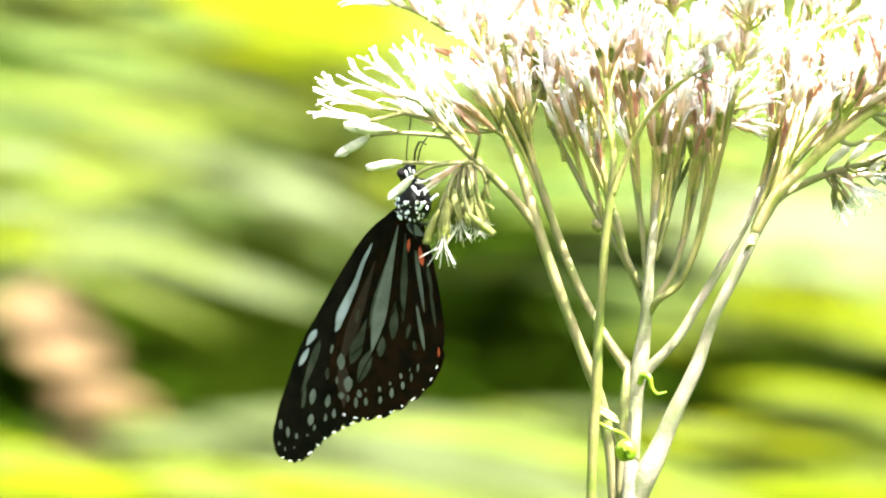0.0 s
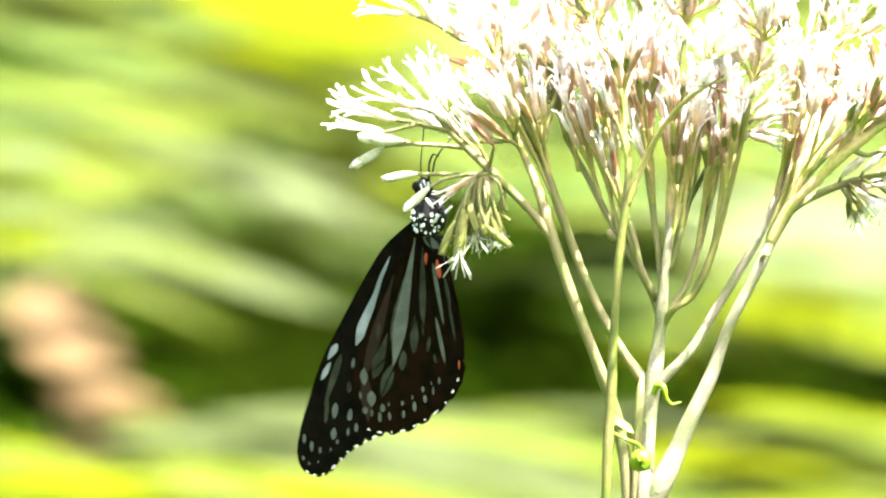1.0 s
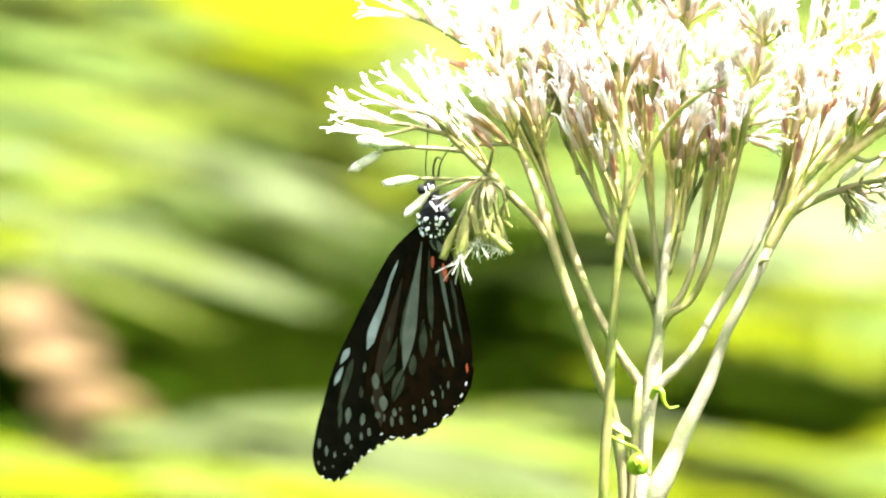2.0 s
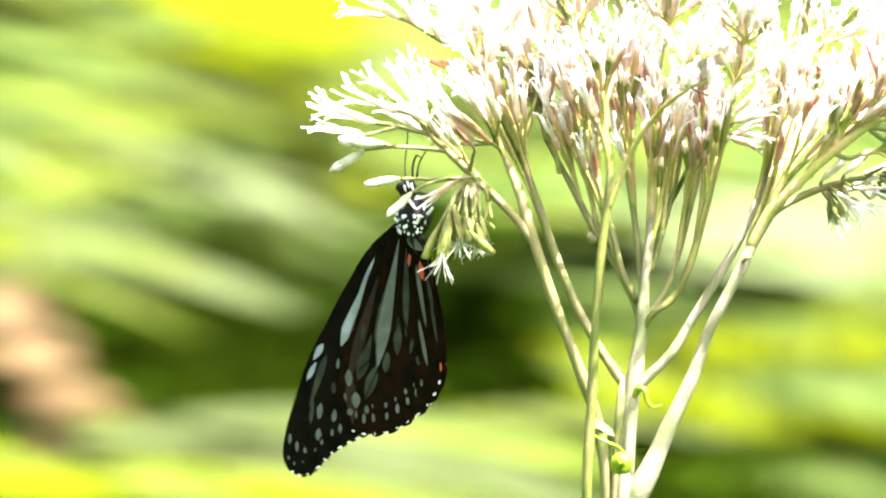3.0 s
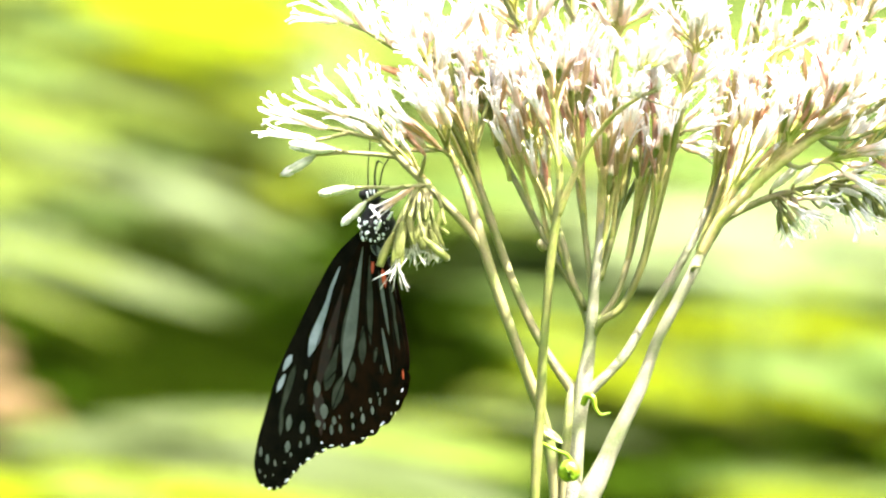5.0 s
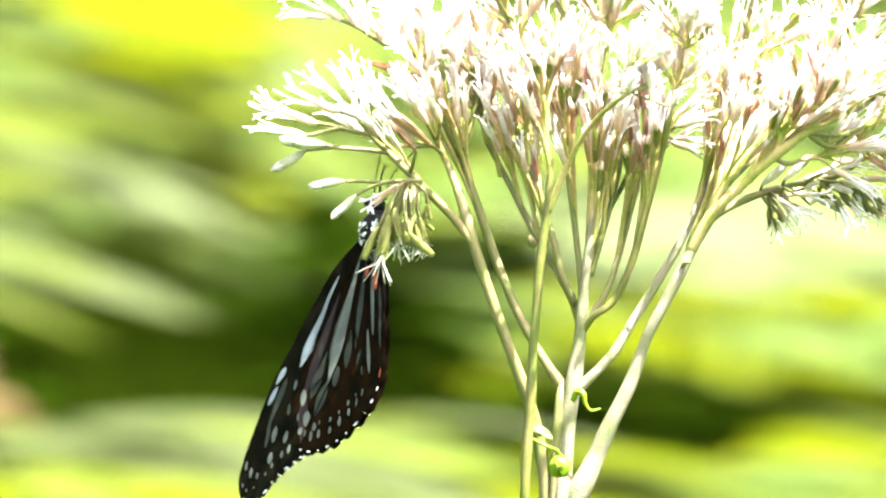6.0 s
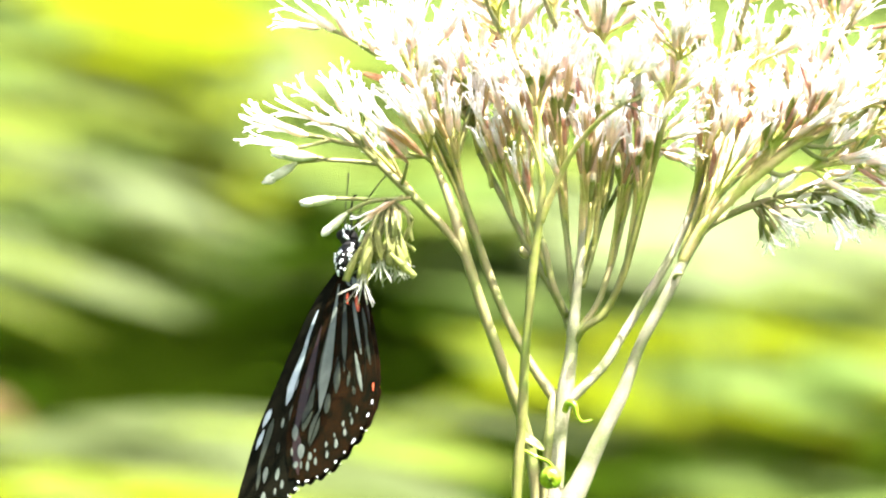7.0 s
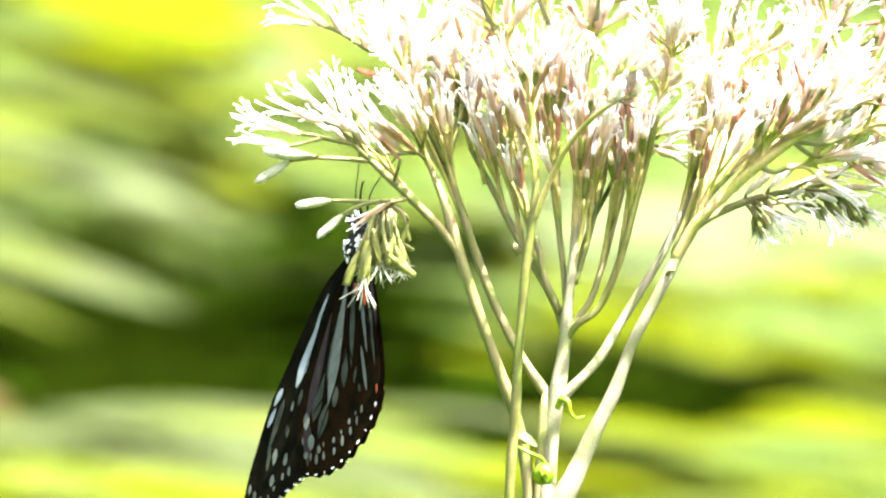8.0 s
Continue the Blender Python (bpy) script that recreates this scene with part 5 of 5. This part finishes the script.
def motions():
    # seconds; millimetres right, away and up from the start; degrees of tilt
    plant_rows = [
        (0, -0.02, -0.22, -0.01, 0, 0.01, -0), (0.2, 1.27, -0.33, 0.44, 0.01, -0.09, 0.01), (0.4, 0.37, -0.43, 0.29, 0.01, -0.2, 0.03), (0.5, -0.84, -0.43, -0.08, 0.01, -0.24, 0.04),
        (0.6, -1.98, -0.28, -0.1, 0.01, -0.17, 0.04), (0.8, -2.26, -0.09, -0.83, 0, -0.05, 0.05), (1, 1.66, 0.2, -2.07, 0, 0.09, 0.06), (1.1, 4.46, 0.18, -2.73, -0, 0.19, 0.04),
        (1.2, 6.96, 0.26, -3.08, -0, 0.29, 0.03), (1.3, 8.56, 0.25, -3.14, -0.01, 0.39, 0.01), (1.4, 8.86, 0.33, -3.1, -0.01, 0.49, -0.01), (1.5, 8.56, 0.31, -3.06, -0.01, 0.59, -0.02),
        (1.6, 7.48, 0.92, -3.09, -0.01, 0.57, -0.03), (1.7, 6.49, 1.44, -3.13, -0, 0.55, -0.04), (2.1, 3.95, 0.43, -2.75, -0.01, 0.46, 0.13), (2.6, 8.46, -0.87, -2.53, -0.02, 0.33, 0.31),
        (2.8, 7.39, -1.37, -3.04, -0.01, 0.29, 0.39), (2.9, 6.02, -1.5, -3.72, -0.01, 0.26, 0.38), (3, 5.06, -1.53, -2.5, -0.01, 0.23, 0.35), (3.2, 3.18, -1.35, -3.96, -0.01, 0.13, 0.33),
        (3.4, 3, -1.17, -4.62, -0, 0.03, 0.31), (3.5, 4.36, -1.08, -3.81, -0, -0.02, 0.3), (3.6, 5.71, -0.87, -5.81, -0.01, 0.11, 0.32), (3.8, 8.82, -0.44, -6.21, -0.02, 0.37, 0.35),
        (4, 11.13, -0.11, -4.82, -0.03, 0.64, 0.37), (4.2, 10.79, -0.33, -5.42, -0.01, 0.62, 0.25), (4.4, 9.14, -0.54, -4.52, -0, 0.59, 0.16), (4.5, 8.52, -0.7, -2.62, 0, 0.59, 0.13),
        (4.6, 8.31, -0.71, -3.73, -0, 0.59, 0.1), (4.7, 8.6, -0.71, -3.73, 0.01, 0.6, 0.05), (5, 9.58, -0.73, -3.44, -0, 0.61, -0.01), (5.4, 13.15, -0.86, -4.15, -0, 0.64, -0.08),
        (5.8, 12.42, -0.79, -3.96, 0, 0.65, -0.13), (5.9, 12.41, -0.8, -3.76, 0, 0.66, -0.15), (6, 12.7, -0.8, -2.07, -0, 0.67, -0.17), (6.1, 12.49, -0.81, -3.93, -0, 0.68, -0.14),
        (6.2, 12.48, -0.71, -4.39, -0.01, 0.69, -0.11), (6.3, 12.48, -0.62, -4.76, -0.02, 0.7, -0.07), (6.4, 12.67, -0.62, -5.42, -0.02, 0.71, -0.04), (6.5, 13.26, -0.53, -5.09, -0.02, 0.72, 0),
        (6.6, 13.56, -0.59, -6.5, -0.02, 0.74, 0.03), (6.7, 13.77, -0.76, -6.32, -0.01, 0.76, 0.06), (6.8, 13.77, -0.82, -6.33, -0.01, 0.78, 0.08), (6.9, 13.78, -0.88, -5.75, -0.01, 0.8, 0.11),
        (7, 12.98, -0.95, -4.56, -0.01, 0.81, 0.14), (7.1, 12.21, -0.92, -5.47, -0, 0.75, 0.17), (7.2, 11.45, -1, -4.87, -0, 0.67, 0.22), (7.3, 10.88, -0.98, -4.48, 0, 0.61, 0.27),
        (7.4, 10.71, -1.06, -4.48, 0, 0.53, 0.31), (7.5, 10.75, -1.13, -3.59, 0.01, 0.47, 0.35), (7.6, 11.1, -0.91, -5.18, 0, 0.54, 0.38), (7.7, 11.95, -0.89, -5.97, 0.01, 0.63, 0.42),
        (7.8, 13, -0.77, -5.96, 0.01, 0.7, 0.46), (7.9, 13.65, -0.64, -6.35, 0.02, 0.78, 0.49), (8, 14.3, -0.52, -5.44, 0.02, 0.86, 0.52),
    ]
    walk(plant, [(t, Matrix.Translation(KNOT + mm(x, y, z)) @ pose(0, 0, 0, a, b, c)) for t, x, y, z, a, b, c in plant_rows])
    # seconds; millimetres from the plant's first place; roll, turn about the wings' length, tilt (degrees)
    butterfly_rows = [
        (0, -45.1, 7.8, 47.7, -0.01, -19.92, 20.02), (0.2, -44.1, 7.47, 47.9, -0.17, -18.92, 20.26), (0.4, -45.39, 7.14, 47.6, -0.33, -17.92, 20.5), (0.5, -46.64, 7.03, 47.1, -0.41, -17.47, 20.62),
        (0.6, -47.54, 7.02, 47.1, -0.86, -18.78, 20.74), (0.8, -47.45, 6.91, 46.21, -1.76, -21.5, 21.07), (1, -42.95, 6.9, 45.02, -2.66, -24.23, 21.4), (1.1, -39.73, 6.63, 44.35, -3.06, -25.31, 21.93),
        (1.2, -37.01, 6.47, 44.09, -3.47, -26.4, 22.36), (1.3, -34.99, 6.2, 43.92, -3.87, -27.49, 22.89), (1.4, -34.37, 6.03, 43.95, -4.27, -28.58, 23.32), (1.5, -34.35, 5.76, 44.08, -4.67, -29.67, 23.86),
        (1.6, -35.45, 4.83, 44.01, -4.73, -29.88, 23.63), (1.7, -36.44, 3.89, 44.04, -4.79, -30.09, 23.39), (2.1, -38.72, 5.16, 44.37, -5.14, -30.53, 23.17), (2.6, -33.89, 6.69, 44.63, -5.56, -31.17, 22.81),
        (2.8, -34.88, 7.42, 43.99, -5.74, -31.49, 22.65), (2.9, -36.89, 7.58, 43.51, -4.5, -30.49, 22.45), (3, -38.7, 7.84, 44.82, -3.26, -29.58, 22.35), (3.2, -40.01, 7.7, 42.71, -5.16, -30.72, 22.92),
        (3.4, -39.61, 7.66, 41.5, -7.05, -31.86, 23.48), (3.5, -38.02, 7.59, 42.1, -7.99, -32.37, 23.81), (3.6, -36.43, 7.77, 40.04, -7.85, -32.51, 23.58), (3.8, -32.75, 8.15, 39.81, -7.56, -32.68, 23.22),
        (4, -30.08, 8.52, 41.18, -7.26, -32.85, 22.76), (4.2, -30.66, 7.95, 40.99, -6.77, -32.09, 22.79), (4.4, -32.44, 7.49, 42.1, -6.26, -31.44, 22.83), (4.5, -33.23, 7.25, 44.26, -6.01, -31.16, 22.8),
        (4.6, -33.25, 7.05, 43.69, -5.97, -31.3, 23.3), (4.7, -32.77, 6.84, 44.23, -5.92, -31.45, 23.8), (5, -30.99, 8.95, 43.85, -5.43, -37.35, 20.56), (5.4, -26.25, 11.64, 42.33, -4.77, -45.29, 16.17),
        (5.8, -25.81, 14.42, 41.62, -4.12, -53.14, 11.78), (5.9, -26.05, 14.69, 41.62, -2.55, -51.07, 9.29), (6, -25.89, 14.96, 42.93, -0.99, -49, 6.81), (6.1, -25.81, 14.74, 39.97, -0.19, -50.53, 4.67),
        (6.2, -25.43, 13.92, 38.32, 0.6, -52.06, 2.54), (6.3, -25.25, 13.11, 36.87, 1.39, -53.59, 0.51), (6.4, -24.67, 11.19, 34.72, 2.55, -56.12, -3.73), (6.5, -23.8, 9.37, 33.46, 3.69, -58.75, -7.96),
        (6.6, -24.35, 7.5, 32.63, 2.08, -56.5, -8.88), (6.65, -24.67, 6.66, 32.96, 1.27, -55.48, -9.38), (6.7, -25, 7.02, 33.29, -0.35, -52.86, -7.99), (6.8, -25.95, 7.95, 33.76, -3.62, -47.62, -5.31),
        (6.9, -26.8, 6.47, 34.83, -5.03, -45.87, -6.62), (7, -28.55, 5, 36.59, -6.42, -44.03, -7.94), (7.1, -29.21, 5.48, 35.58, -6.4, -44.57, -7.47), (7.2, -29.88, 5.87, 36.16, -6.37, -45.11, -6.99),
        (7.3, -30.34, 6.36, 36.44, -6.34, -45.65, -6.42), (7.4, -30.41, 6.74, 36.43, -6.31, -46.09, -5.94), (7.5, -30.17, 7.23, 37.21, -6.28, -46.63, -5.37), (7.6, -29.29, 7.43, 36.13, -6.48, -47.78, -2.99),
        (7.7, -27.9, 7.63, 35.65, -6.69, -48.84, -0.52), (7.8, -26.32, 7.83, 36.17, -6.89, -50, 1.96), (7.9, -25.03, 8.03, 36.28, -7.1, -51.05, 4.44), (8, -23.84, 8.23, 37.6, -7.31, -52.21, 6.91),
    ]
    walk(butterfly, [(t, Matrix.Translation(KNOT + mm(x, y, z)) @ pose(0, 0, 0, tilt, roll, 0) @ Matrix.Rotation(radians(turn), 4, -WING_AXIS))
                     for t, x, y, z, roll, turn, tilt in butterfly_rows])
    # the forewings slide out from under the hindwings: seconds; degrees
    for fore in forewings:
        walk(fore, [(t, pose(0, 0, 0, 0, fan, 0)) for t, fan in (
            (0, 0), (0.5, 0.5), (1.5, 0.9), (3, 1.1), (4.5, 1.5), (6, 1.8), (6.5, 1.9), (7, 3.2), (7.5, 3.9), (8, 5.2))])
    # the sprays give and swing: seconds; millimetres right and up; degrees
    for holder, rows in (
            (spray, ((0, 0, 0, 0), (0.5, 0, 0, -0.2), (1, 0, 0, -0.5), (1.5, 0, 0, -0.9), (3, 0, 0, -0.9), (3.5, 0, 0, -1.5), (4, 0, 0, -1.6), (4.5, 0, 0, -1.1), (6, 0, 0, -0.5), (6.5, 0, 0, -1.1), (7, 0, 0, -1.1), (8, 0, 0, -1.8))),
            (sprig, ((0, 0, 0, 0), (0.5, 0, 0, 0), (1.5, 0.3, -0.5, -0.6), (3, 0.5, -0.6, -1.2), (3.5, 0.7, -1.1, -1.8), (4, 1.0, -1.3, -2.1), (4.5, 1.2, -1.1, -2.2), (6, 1.3, -0.7, -1.1), (6.5, 1.0, -2.3, -0.3), (7, 1.1, -2.2, -0.5), (7.5, 1.2, -2.3, -0.6), (8, 1.5, -3.3, -0.8))),
            (cluster, ((0, 0, 0, 0), (0.5, 0, 0, 0), (1.5, 0.8, -0.7, 1), (3, 1.5, -1.1, 3.5), (3.5, 1.7, -1.6, 3), (4, 1.8, -1.8, 2), (4.5, 2.0, -1.3, 1), (6, 1.3, -0.9, 3.5), (6.5, -1.0, -3.2, 5), (7, -0.8, -3.0, 3), (7.5, -0.6, -3.0, 2), (8, -0.4, -3.9, -1)))):
        at = holder.location.copy()
        walk(holder, [(t, Matrix.Translation(at + mm(x, 0, z)) @ pose(0, 0, 0, 0, turn, 0)) for t, x, z, turn in rows])
    # the shrubs behind heave in the wind: seconds; degrees
    gusts = ((0, 0), (0.5, 0.3), (1, 0.5), (1.5, 0), (2.2, 2.0), (2.8, 3.4), (3.2, 5.0), (3.6, 3.1), (4, 4.9), (4.4, 3.8), (4.7, 4.1), (5.3, 1.6), (5.8, 0.5), (6.1, 2.2), (6.4, 3.4), (7, 3.8), (7.4, 3.2), (7.7, 2.9), (8, 0.9))
    for shrub, give in ((sunny_shrub, 1.0), (low_bramble, 1.8)):
        foot = shrub.location.copy()
        walk(shrub, [(t, Matrix.Translation(foot) @ pose(0, 0, 0, 0, -lean * give, 0)) for t, lean in gusts])


motions()
